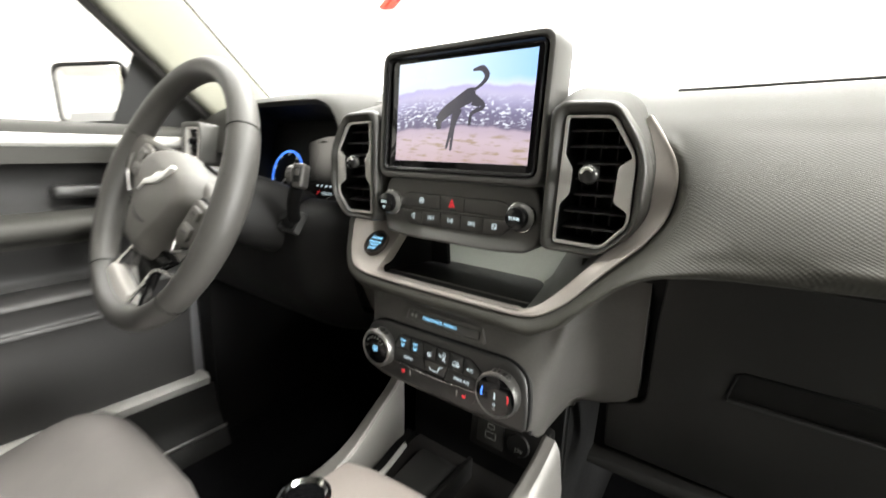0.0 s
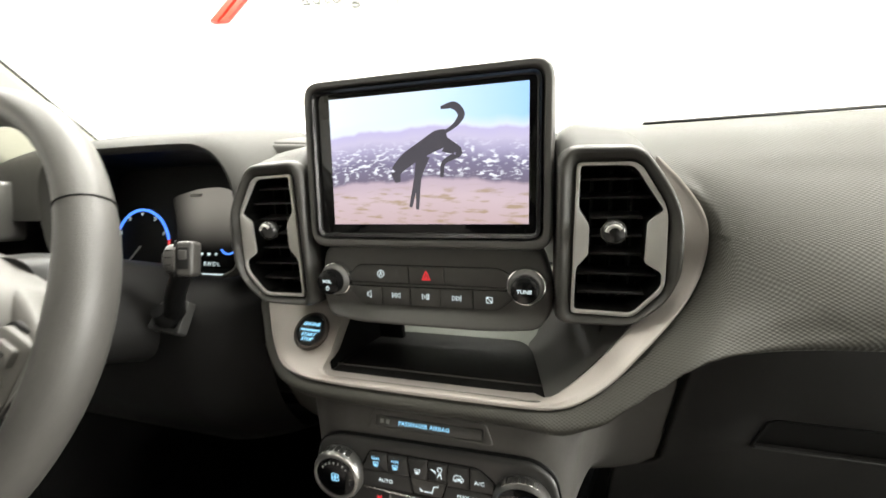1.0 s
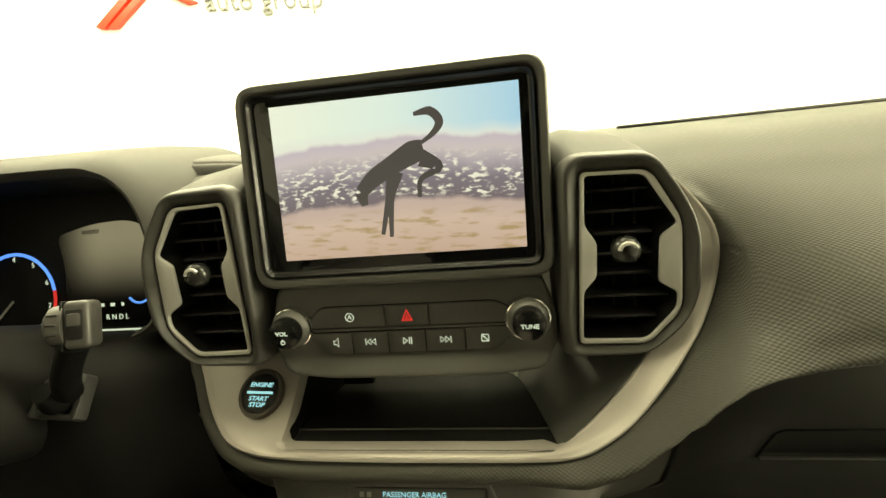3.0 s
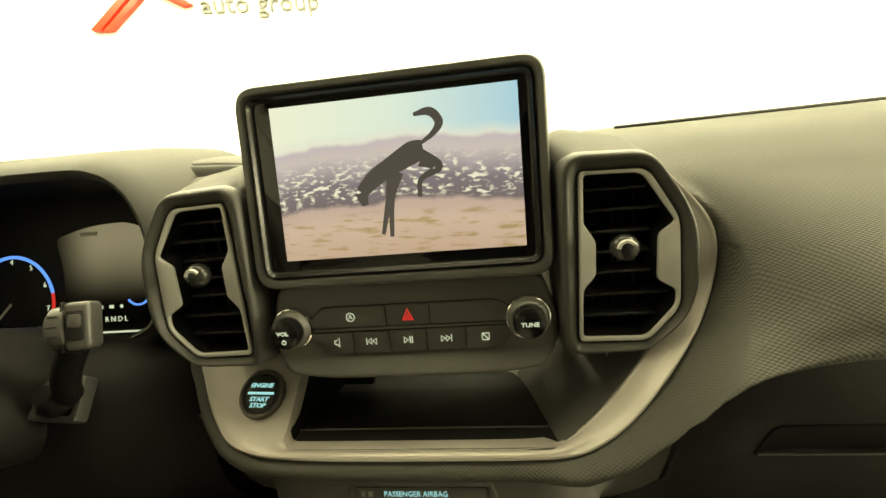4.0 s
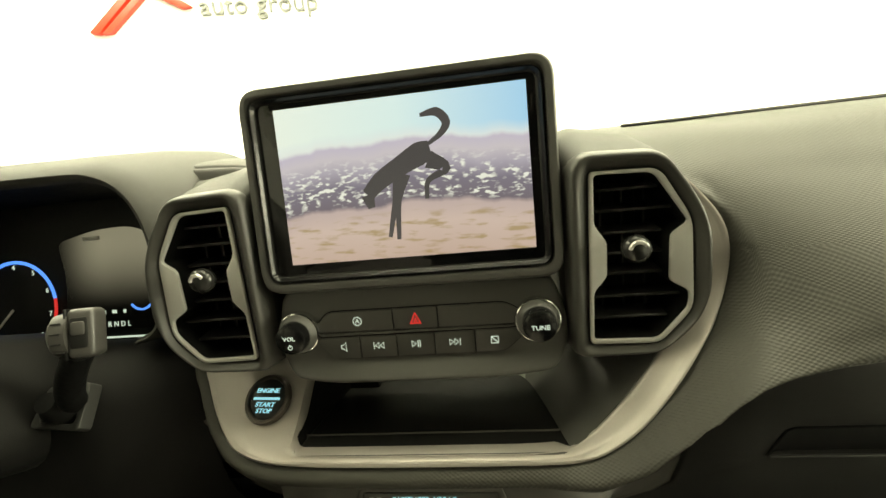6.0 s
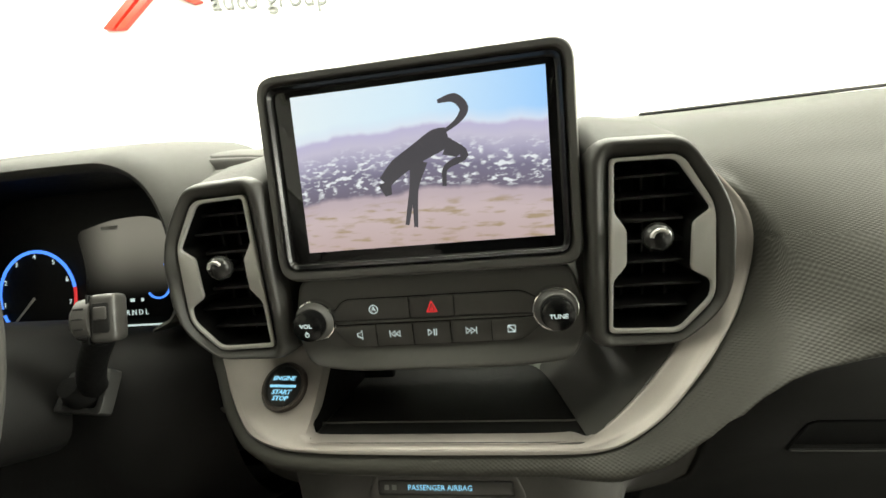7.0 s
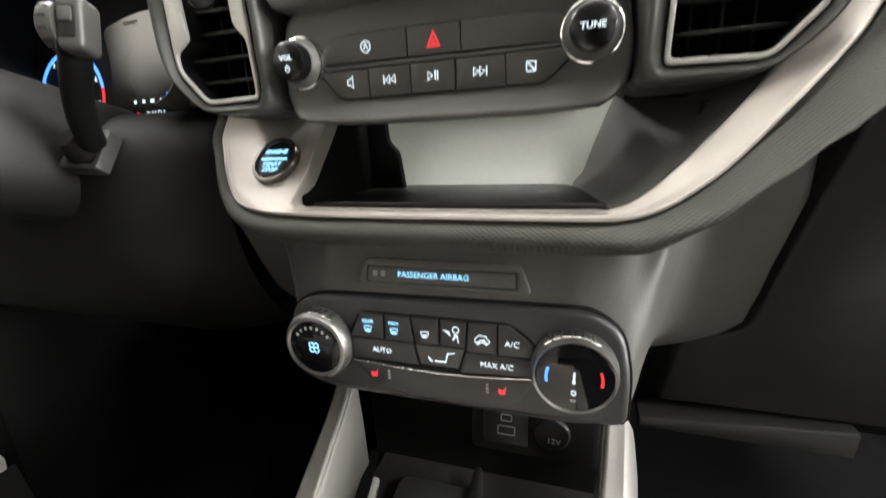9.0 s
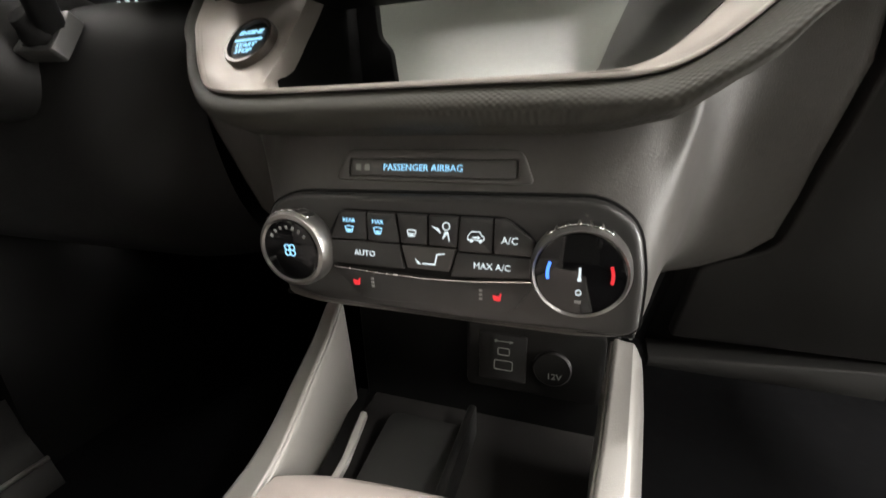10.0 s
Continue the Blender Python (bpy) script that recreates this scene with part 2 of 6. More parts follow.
    # tufts and stones on the sand
    tuft = math_node("MULTIPLY", ramp(noise_at(9, 26, 5), [(0.52, (0, 0, 0)), (0.66, (0.75, 0.75, 0.75))]), ramp(v, [(0.24, (1, 1, 1)), (0.31, (0, 0, 0))]))
    ochre = n.new("ShaderNodeRGB")
    ochre.outputs[0].default_value = (0.34, 0.25, 0.13, 1)
    col = mixed(tuft, col, ochre.outputs[0])
    l.new(col, b.inputs["Emission Color"])
    b.inputs["Emission Strength"].default_value = 1.0
    return m


PICTURE = screen_picture()


# ---- mesh helpers ----
def rounded(points, r=0.004, n=4):
    """A polygon with its corners rounded; a point may carry its own radius."""
    out, count = [], len(points)
    for i in range(count):
        p = Vector(points[i][:2])
        ri = points[i][2] if len(points[i]) > 2 else r
        a, c = Vector(points[i - 1][:2]) - p, Vector(points[(i + 1) % count][:2]) - p
        d = min(ri, a.length * 0.45, c.length * 0.45)
        if d < 1e-6:
            out.append(tuple(p))
            continue
        s, e = p + a.normalized() * d, p + c.normalized() * d
        for k in range(n + 1):
            t = k / n
            q = s * (1 - t) ** 2 + p * 2 * t * (1 - t) + e * t ** 2
            out.append((q.x, q.y))
    return out


def denser(points, step=0.006, closed=True):
    out = []
    count = len(points)
    for i in range(count if closed else count - 1):
        a, b = Vector(points[i]), Vector(points[(i + 1) % count])
        k = max(1, int((b - a).length / step))
        out += [tuple(a.lerp(b, j / k)) for j in range(k)]
    if not closed:
        out.append(tuple(points[-1]))
    return out


def area(points):
    return 0.5 * sum(points[i - 1][0] * points[i][1] - points[i][0] * points[i - 1][1] for i in range(len(points)))


def inset(points, d):
    """The polygon moved inwards by d."""
    if abs(d) < 1e-9:
        return list(points)
    sign = 1 if area(points) > 0 else -1
    out, count = [], len(points)
    for i in range(count):
        p = Vector(points[i])
        a, c = (p - Vector(points[i - 1])), (Vector(points[(i + 1) % count]) - p)
        na, nc = Vector((-a.y, a.x)), Vector((-c.y, c.x))
        na = na.normalized() if na.length > 1e-9 else nc.normalized()
        nc = nc.normalized() if nc.length > 1e-9 else na
        m = na + nc
        m = m / max(m.length_squared / 2, 0.5)
        out.append(tuple(p + m * d * sign))
    return out


def plate(outer, y0, y1, bev=0.001, holes=(), curve=None, back=True):
    """A plate in the x-z plane from y0 (front) to y1, with holes through it, a rounded front edge and an optional bow curve(x, z) in y."""
    bm = bmesh.new()

    def loop(points, y):
        return [bm.verts.new((x, y + (curve(x, z) if curve else 0), z)) for x, z in points]

    def strip(a, b, flip):
        for i in range(len(a)):
            j = (i + 1) % len(a)
            q = (a[i], a[j], b[j], b[i])
            bm.faces.new(q[::-1] if flip else q)

    fronts, backs = [], []
    for k, poly in enumerate((outer, *holes)):
        poly = list(poly) if (area(poly) > 0) == (k == 0) else list(poly)[::-1]
        s = 1 if k == 0 else -1
        rings = [loop(inset(poly, s * bev), y0), loop(inset(poly, s * bev * 0.3), y0 + bev * 0.3), loop(poly, y0 + bev), loop(poly, y1)] if bev else [loop(poly, y0), loop(poly, y1)]
        for a, b in zip(rings, rings[1:]):
            strip(a, b, True)
        fronts.append(rings[0])
        backs.append(rings[-1])
    for rings, want in ((fronts, -1), (backs, 1)):
        if want == 1 and not back:
            continue
        edges = []
        for r in rings:
            for i in range(len(r)):
                e = bm.edges.get((r[i], r[(i + 1) % len(r)])) or bm.edges.new((r[i], r[(i + 1) % len(r)]))
                edges.append(e)
        made = bmesh.ops.triangle_fill(bm, use_beauty=True, edges=edges, normal=(0, want, 0))
        for f in made["geom"]:
            if isinstance(f, bmesh.types.BMFace):
                f.normal_update()
                if f.normal.y * want < 0:
                    f.normal_flip()
    return bm


def shell(outline, face, r, back, steps=10):
    """A bowed front face(x, z) inside the outline, its edge rounded off over r, with walls running back to y = back."""
    outline = denser(outline, 0.005)
    if area(outline) < 0:
        outline = outline[::-1]
    xs, zs = [p[0] for p in outline], [p[1] for p in outline]
    tall = (max(zs) - min(zs)) / 2
    lo, hi, mid = min(xs) + tall, max(xs) - tall, (max(zs) + min(zs)) / 2
    rings = [[(x, back, z) for x, z in outline]]
    for k in (0.0, 0.12, 0.35, 0.65, 1.0):
        drop = r - math.sqrt(max(0.0, r * r - (r - k * r) ** 2))
        rings.append([(x, face(x, z) + drop, z) for x, z in inset(outline, k * r)])
    last = [(x, z) for x, y, z in rings[-1]]
    for i in range(1, steps + 1):
        s = 1 - 0.985 * i / steps
        ring = [(mix(min(max(x, lo), hi), x, s), mix(mid, z, s)) for x, z in last]
        rings.append([(x, face(x, z), z) for x, z in ring])
    bm = loft(rings, True)
    bm.faces.new([v for v in bm.verts][-len(outline):])
    bmesh.ops.recalc_face_normals(bm, faces=bm.faces)
    return bm


def loft(loops, closed=True, cap0=False, cap1=False, uv=False):
    """A skin over loops of equally many points; closed joins each loop's end to its start."""
    bm = bmesh.new()
    rows = [[bm.verts.new(p) for p in lp] for lp in loops]
    layer = bm.loops.layers.uv.new("UVMap") if uv else None
    count = len(rows[0])
    for i in range(len(rows) - 1):
        for j in range(count if closed else count - 1):
            k = (j + 1) % count
            f = bm.faces.new((rows[i][j], rows[i][k], rows[i + 1][k], rows[i + 1][j]))
            if layer:
                for lp in f.loops:
                    lp[layer].uv = (lp.vert.co.x, lp.vert.co.z + lp.vert.co.y)
    if cap0:
        bm.faces.new(rows[0][::-1])
    if cap1:
        bm.faces.new(rows[-1])
    bmesh.ops.recalc_face_normals(bm, faces=bm.faces)
    return bm


def lathe(profile, n=32, m=None, cap=True):
    """Turned about the y axis: profile of (radius, y), moved by the pose m."""
    loops = [[(r * math.cos(2 * math.pi * k / n), y, r * math.sin(2 * math.pi * k / n)) for k in range(n)] for r, y in profile]
    bm = loft(loops, True, cap, cap)
    if m:
        bmesh.ops.transform(bm, matrix=m, verts=bm.verts)
    return bm


def smooth_line(points, per=6, closed=False):
    """A smooth curve through the points."""
    pts = [Vector(p) for p in points]
    out, count = [], len(pts)
    for i in range(count if closed else count - 1):
        p0 = pts[i - 1] if (i or closed) else pts[0] * 2 - pts[1]
        p1, p2 = pts[i], pts[(i + 1) % count]
        p3 = pts[(i + 2) % count] if (closed or i + 2 < count) else p2 * 2 - p1
        for k in range(per):
            t = k / per
            out.append(0.5 * ((2 * p1) + (p2 - p0) * t + (2 * p0 - 5 * p1 + 4 * p2 - p3) * t * t + (3 * p1 - p0 - 3 * p2 + p3) * t ** 3))
    if not closed:
        out.append(pts[-1])
    return out


def tube(points, r, n=12, closed=False, squash=1.0, uv=False):
    """A round bar along points; r is one radius or one for each point."""
    pts = [Vector(p) for p in points]
    loops = []
    for i, p in enumerate(pts):
        if closed:
            d = pts[(i + 1) % len(pts)] - pts[i - 1]
        else:
            d = pts[min(i + 1, len(pts) - 1)] - pts[max(i - 1, 0)]
        d.normalize()
        up = Vector((0, 1, 0)) if abs(d.y) < 0.9 else Vector((1, 0, 0))
        a = d.cross(up).normalized()
        b = a.cross(d)
        ri = r[i] if isinstance(r, (list, tuple)) else r
        loops.append([p + ri * (math.cos(2 * math.pi * k / n) * a + squash * math.sin(2 * math.pi * k / n) * b) for k in range(n)])
    if closed:
        loops.append(loops[0])
    bm = loft(loops, True, not closed, not closed, uv)
    if closed:
        bmesh.ops.remove_doubles(bm, verts=bm.verts, dist=1e-6)
    return bm


def block(x0, x1, y0, y1, z0, z1, bev=0.003, seg=2):
    bm = bmesh.new()
    bmesh.ops.create_cube(bm, size=1, matrix=Matrix.Translation(((x0 + x1) / 2, (y0 + y1) / 2, (z0 + z1) / 2)) @ Matrix.Diagonal((x1 - x0, y1 - y0, z1 - z0, 1)))
    if bev:
        bmesh.ops.bevel(bm, geom=list(bm.edges), offset=bev, segments=seg, affect="EDGES", profile=0.5)
    return bm


def moved(bm, m):
    bmesh.ops.transform(bm, matrix=m, verts=bm.verts)
    return bm


def joined(*parts):
    """Several pieces of one part in one mesh."""
    out = bmesh.new()
    for b in parts:
        me = bpy.data.meshes.new("piece")
        b.to_mesh(me)
        b.free()
        out.from_mesh(me)
        bpy.data.meshes.remove(me)
    return out


def joined_uv(*parts):
    """The same for pieces that carry a uv map."""
    out = joined(*parts)
    bmesh.ops.remove_doubles(out, verts=out.verts, dist=2e-5)
    bmesh.ops.recalc_face_normals(out, faces=out.faces)
    return out


def thing(name, at, label, category, group="", kind=""):
    ob = new(name)
    ob.location = at
    ob.empty_display_size = 0.05
    return tagged(ob, label, category, group, kind)


def link(name, bm, mat, sharp=38):
    me = bpy.data.meshes.new(name)
    if isinstance(bm, bmesh.types.BMesh):
        bm.to_mesh(me)
        bm.free()
    else:
        me = bm
    for p in me.polygons:
        p.use_smooth = True
    me.set_sharp_from_angle(angle=radians(sharp))
    me.materials.clear()
    me.materials.append(mat)
    return new(name, me)


def part(name, bm, mat, parent, label="", sharp=38):
    """One mesh under a thing or a part; the mesh is in world coordinates."""
    ob = link(name, bm, mat, sharp)
    ob.parent = parent
    ob.matrix_parent_inverse = Matrix.Translation(-parent.location)
    if label:
        ob["label"] = label
    return ob


def solo(name, bm, mat, label, category, group="", kind="", sharp=38):
    return tagged(link(name, bm, mat, sharp), label, category, group, kind)


def words(text, size, m, depth=0.0002, bold=0.0):
    """Lettering as a mesh, centred on the pose m, facing -y."""
    data = bpy.data.curves.new("words", "FONT")
    data.body, data.size, data.align_x, data.align_y, data.extrude, data.resolution_u = text, size, "CENTER", "CENTER", depth, 2
    data.offset = bold
    ob = bpy.data.objects.new("words", data)
    me = bpy.data.meshes.new_from_object(ob)
    bpy.data.objects.remove(ob)
    me.transform(m @ pose(0, 0, 0, 90))
    return me


def mix(a, b, t):
    return a + (b - a) * t


def ramp(a, b, v):
    k = max(0.0, min(1.0, (v - a) / (b - a)))
    return k * k * (3 - 2 * k)


def table(x, rows):
    """A value read off a table of (x, value), smoothed between its rows."""
    if x <= rows[0][0]:
        return rows[0][1]
    for (xa, a), (xb, b) in zip(rows, rows[1:]):
        if x <= xb:
            t = (x - xa) / (xb - xa)
            return mix(a, b, t * t * (3 - 2 * t) * 0.4 + t * 0.6)
    return rows[-1][1]


# ---- setting: showroom and car shell ----
def wall(name, x0, x1, y0, y1, z0, z1, mat, label, category="wall"):
    return solo(name, block(x0, x1, y0, y1, z0, z1, 0), mat, label, category, kind="structure")


wall("ground", -6, 6, -7, 5.4, -0.1, 0.0, FLOORGREY, "unseen showroom floor under the car, kept grey against bounce", "floor")
FRONT = Matrix.Translation((-1.0, 3.0, 0)) @ pose(0, 0, 0, 0, 0, 14)  # the wall runs askew to the car
solo("wall_front", moved(block(-5.0, 7.1, 0.0, 0.2, 0.0, 3.5, 0), FRONT), WALLWHITE, "plain white showroom wall in front of the car", "wall", kind="structure")
wall("wall_rear", -6, 6, -7.0, -6.8, 0.0, 3.5, WALLWHITE, "plain white showroom wall behind the car")
wall("wall_side", -6.2, -6.0, -7, 5.2, 0.0, 3.5, WALLWHITE, "plain white showroom side wall")
# unseen side wall; its opening is added only to hold the side lamp
pierced = plate([(-7.0, 0.0), (5.2, 0.0), (5.2, 3.5), (-7.0, 3.5)], 0.0, 0.2, 0, [[(-2.8, 0.45), (3.4, 0.45), (3.4, 2.95), (-2.8, 2.95)]])
solo("wall_side", moved(pierced, Matrix.Translation((6.2, 0, 0)) @ pose(0, 0, 0, 0, 0, 90)), WALLGREY, "unseen grey showroom side wall with an opening added for the lamp", "wall", kind="structure")
wall("showroom_ceiling", -6, 6, -7, 5.2, 3.5, 3.6, WALLWHITE, "plain white showroom ceiling", "ceiling")
# car shell
wall("car_floor", -0.80, 0.80, -2.3, 0.75, 0.30, 0.36, CARPET, "black carpeted car floor", "floor")
# unseen closure, added against light leaking past the dash into the footwells
wall("scuttle_closure", -0.80, 0.80, 0.585, 0.76, 1.045, 1.072, BLACK, "unseen dark closure stopping light below the windscreen's lower edge", "panel")
wall("roof_lining", -0.66, 0.66, -2.3, -0.42, 1.62, 1.68, DARKLINER, "unseen cloth roof lining of the car, kept dark grey", "ceiling")
wall("firewall", -0.80, 0.80, 0.70, 0.76, 0.36, 1.044, BLACK, "dark bulkhead ahead of the footwells", "wall")
# added dark walls shut the unseen tail and keep light out
solo("tail_closure", plate([(-0.80, 0.36), (0.80, 0.36), (0.80, 1.68), (-0.80, 1.68)], -2.36, -2.30, 0), DARKLINER, "plain dark closing wall added across the unseen tail", "wall", kind="structure")
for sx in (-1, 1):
    solo("quarter_closure", block(sx * 0.77 - 0.03, sx * 0.77 + 0.03, -2.3, -1.02, 1.06, 1.66, 0.005), DARKLINER, "plain dark panel added over the unseen rear side window", "wall", kind="structure")
wall("door_rear", 0.74, 0.82, -2.3, -0.95, 0.30, 1.07, LOWER, "dark grey plastic rear door below the window", "door")
wall("rocker_panel", 0.74, 0.82, -0.95, 0.70, 0.30, 0.50, LOWER, "dark plastic sill of the open passenger doorway", "sill")
for sx in (-1, 1):
    solo("door_pillar", block(sx * 0.74 - 0.04, sx * 0.74 + 0.04, -1.02, -0.90, 1.0, 1.66, 0.01), LINER, "pale lining of the pillar between the side windows", "pillar", kind="structure")
    solo("roof_rail", block(sx * 0.70 - 0.05, sx * 0.70 + 0.05, -2.3, -0.40, 1.56, 1.66, 0.02), LINER, "pale roof rail lining over the side windows", "trim", kind="structure")
    solo("tail_pillar", block(sx * 0.72 - 0.08, sx * 0.72 + 0.08, -2.34, -2.1, 1.0, 1.66, 0.02), LINER, "pale lining of the tail pillar", "pillar", kind="structure")


def pillar(sx):
    """The sloping windscreen pillar with its lining and the dark door seal behind it."""
    a = [Vector((sx * 0.73, 0.36, 0.95)), Vector((sx * 0.70, 0.125, 1.145)), Vector((sx * 0.68, -0.055, 1.30)), Vector((sx * 0.62, -0.42, 1.61))]
    line = [p + Vector((0, 0.008, 0.009)) for p in smooth_line(a, 6)]
    w = thing("a_pillar", (sx * 0.70, 0.12, 1.20), "pale cloth-lined sloping windscreen pillar", "pillar", kind="structure")
    loops = []
    for i, p in enumerate(line):
        k = 1 - i / (len(line) - 1)
        wide = 0.063 + 0.002 * k
        sec = rounded([(-wide, -0.02), (wide, -0.02), (wide, 0.025), (-wide, 0.025)], 0.014, 3)
        loops.append([p + Vector((sx * q[1], q[0] * 0.66, q[0] * 0.75)) for q in sec])
    part("pillar_lining", loft(loops, True, True, True), PILLARCLOTH, w)
    part("screen_seal", tube([p + Vector((sx * 0.004, 0.046, 0.053)) for p in line], 0.007, 8), BLACK, w, "black windscreen seal")
    back = [p + Vector((sx * 0.010, -0.046, -0.051)) for i, p in enumerate(line)]
    part("door_seal", tube(back, 0.009, 10), RUBBER, w, "black rubber door seal")
    return w


pillar(-1)
pillar(1)
windscreen = loft([[(x, 0.66 + 0.02 * math.cos(x * 2), 1.10), (x * 0.90, -0.40 + 0.03 * math.cos(x * 2), 1.66)] for x in (-0.74, -0.5, -0.25, 0, 0.25, 0.5, 0.74)], False)
g = tagged(link("window_1", windscreen, GLASS), "clear sloping windscreen glass", "window", kind="structure")
g.visible_shadow = False

# sign on the showroom wall
sign = thing("wall_sign", (-2.4, 2.98, 2.5), "red and grey raised lettering sign on the white wall", "sign")
SIGN_AT = FRONT @ pose(0, 0, 0)
for quad in ([(-1.715, 2.362), (-1.655, 2.351), (-1.300, 2.684), (-1.366, 2.684)], [(-1.634, 2.351), (-1.574, 2.355), (-1.230, 2.660), (-1.291, 2.662)],
             [(-1.415, 2.684), (-1.074, 2.497), (-1.007, 2.511), (-1.265, 2.684)]):
    part("red_stroke", moved(plate(quad, -0.045, -0.003, 0.004), SIGN_AT), RED, sign, "red raised stroke")
part("lettering", words("auto group", 0.192, SIGN_AT @ pose(-0.54, -0.012, 2.512), 0.008), LETTERGREY, sign, "grey raised letters")

# ---- dashboard ----
# the silver trim runs between an outer and an inner edge, both curves in space
OUTER = smooth_line([(-0.200, 0.056, 0.974), (-0.1975, 0.037, 0.950), (-0.190, 0.027, 0.938), (-0.178, 0.013, 0.923), (-0.166, 0.002, 0.910), (-0.150, -0.010, 0.9015), (-0.125, -0.0195, 0.8975), (-0.09, -0.0235, 0.8962), (-0.03, -0.025, 0.896), (0.03, -0.025, 0.896),
                     (0.085, -0.024, 0.8957), (0.108, -0.023, 0.8968), (0.127, -0.0225, 0.9035), (0.150, -0.022, 0.922), (0.172, -0.018, 0.948), (0.190, -0.008, 0.9675), (0.203, 0.002, 0.982), (0.2145, 0.012, 1.005), (0.2175, 0.014, 1.030), (0.2135, 0.018, 1.050), (0.200, 0.026, 1.072), (0.186, 0.038, 1.090)], 4)
INNER = smooth_line([(-0.097, 0.051, 0.974), (-0.098, 0.031, 0.950), (-0.099, 0.0185, 0.936), (-0.1005, 0.006, 0.921), (-0.1018, -0.005, 0.910), (-0.1025, -0.0115, 0.9040), (-0.098, -0.0158, 0.9003), (-0.085, -0.0165, 0.8997), (-0.03, -0.0165, 0.8995), (0.03, -0.0165, 0.8995),
                     (0.080, -0.0160, 0.8995), (0.102, -0.0140, 0.9015), (0.1175, -0.0105, 0.9090), (0.137, -0.008, 0.928), (0.158, -0.005, 0.953), (0.174, 0.003, 0.9725), (0.185, 0.008, 0.986), (0.193, 0.014, 1.005), (0.1965, 0.016, 1.030), (0.194, 0.020, 1.046), (0.186, 0.028, 1.064), (0.177, 0.040, 1.082)], 4)
TRIM_OUT = [(p.x, p.z) for p in OUTER]


def trim_mesh():
    """The band: a rounded bead along the outer edge and a shallow cove between it and the inner edge."""
    loops = []
    for i, (a, b) in enumerate(zip(OUTER, INNER)):
        w = b - a
        wide = w.length
        along = OUTER[min(i + 1, len(OUTER) - 1)] - OUTER[max(i - 1, 0)]
        n = w.cross(along).normalized()
        if n.y > 0:
            n = -n
        u = w / wide
        bead, deep = min(0.0062, 0.42 * wide), mix(0.05, 1.0, min(1.0, abs(n.z)) ** 4)
        tall = mix(0.35, 1.0, min(1.0, abs(n.z)) ** 2)
        row = [a + Vector((0, 0.012, 0)), a + Vector((0, 0.002, 0)), a + n * 0.0006, a + u * 0.0006 + n * 0.0020 * tall, a + u * 0.0016 + n * 0.0027 * tall]
        row += [a + u * bead * k + n * h * deep for k, h in ((0.50, 0.0027), (0.78, 0.0022), (0.95, 0.0004), (1.10, -0.0014))]
        row += [a + u * mix(bead * 1.1, wide, k) + n * h * deep for k, h in ((0.25, -0.0020), (0.55, -0.0015), (0.82, -0.0006))]
        k = ramp(0.108, 0.092, b.x)  # a ledge along the tray's mouth
        row += [b - u * 0.0006 + n * 0.0002, b + Vector((0, 0.0021, -0.0005)), b + Vector((0, mix(0.0040, 0.0115, k), mix(-0.0040, -0.0005, k))), b + Vector((0, mix(0.0045, 0.0125, k), -0.0060))]
        loops.append(row)
    return loft(loops, False, False, False)


def far_from_trim(x, z):
    return min(math.hypot(x - a, z - b) for a, b in TRIM_OUT)


dash = thing("dashboard", (0, 0.2, 0.95), "dark grey soft-touch dashboard with a dotted pad and silver trim band", "dashboard")

LIP_Z = [(0.020, 0.8732), (0.080, 0.8735), (0.094, 0.8748), (0.118, 0.880), (0.146, 0.899), (0.163, 0.919), (0.179, 0.936), (0.194, 0.950), (0.208, 0.9595), (0.223, 0.965), (0.25, 0.970), (0.27, 0.9725), (0.35, 0.977), (0.75, 0.977)]
LIP_Y = [(0.020, -0.0160), (0.080, -0.0170), (0.094, -0.0215), (0.118, -0.0310), (0.146, -0.041), (0.163, -0.047), (0.18, -0.050), (0.35, -0.053), (0.75, -0.05)]
LIP_AT = [(0.020, 0.020), (0.080, 0.081), (0.108, 0.114), (0.127, 0.138), (0.150, 0.163), (0.172, 0.188), (0.190, 0.212), (0.203, 0.234), (0.2145, 0.262), (0.2175, 0.300)]


def nearest_trim(x, z):
    best, at = 9.0, None
    for a, b in zip(OUTER, OUTER[1:]):
        e = b - a
        k = max(0.0, min(1.0, ((x - a.x) * e.x + (z - a.z) * e.z) / (e.x * e.x + e.z * e.z)))
        p = a + e * k
        d = (p.x - x) ** 2 + (p.z - z) ** 2
        if d < best:
            best, at = d, p
    return at


def hollow(x, y, z):
    """Draws the pad back to the trim's edge close to it."""
    p = nearest_trim(x, z)
    d = math.hypot(p.x - x, p.z - z)
    r = 0.013
    k = max(0.0, 1 - d / r)
    k = k * k * (3 - 2 * k)
    return mix(y, max(p.y + 0.003, y), k)


def face_y(x, z):
    """The pad's face between the lip and the shoulder."""
    zl, yl = table(x, LIP_Z), table(x, LIP_Y)
    t = max(0.0, (z - zl - 0.012) / (1.050 - zl - 0.012))
    y = mix(yl, 0.012, table(t, [(0.0, 0.0), (0.30, 0.28), (0.60, 0.43), (0.80, 0.54), (1.0, 1.0)]))
    if z < zl + 0.012:
        s = 1 - (z - zl) / 0.012
        y += 0.010 * s * s
    return y


SIDE_X, SIDE_Z = 0.2175, 1.030
TOP_CTRL = [(0.000, 1.030), (0.004, 1.040), (0.014, 1.052), (0.030, 1.069), (0.057, 1.091), (0.10, 1.115), (0.17, 1.127), (0.30, 1.131), (0.62, 1.090)]
TOP_LINE = [(p.y, p.z) for p in smooth_line([(0, a, c) for a, c in TOP_CTRL], 6)]


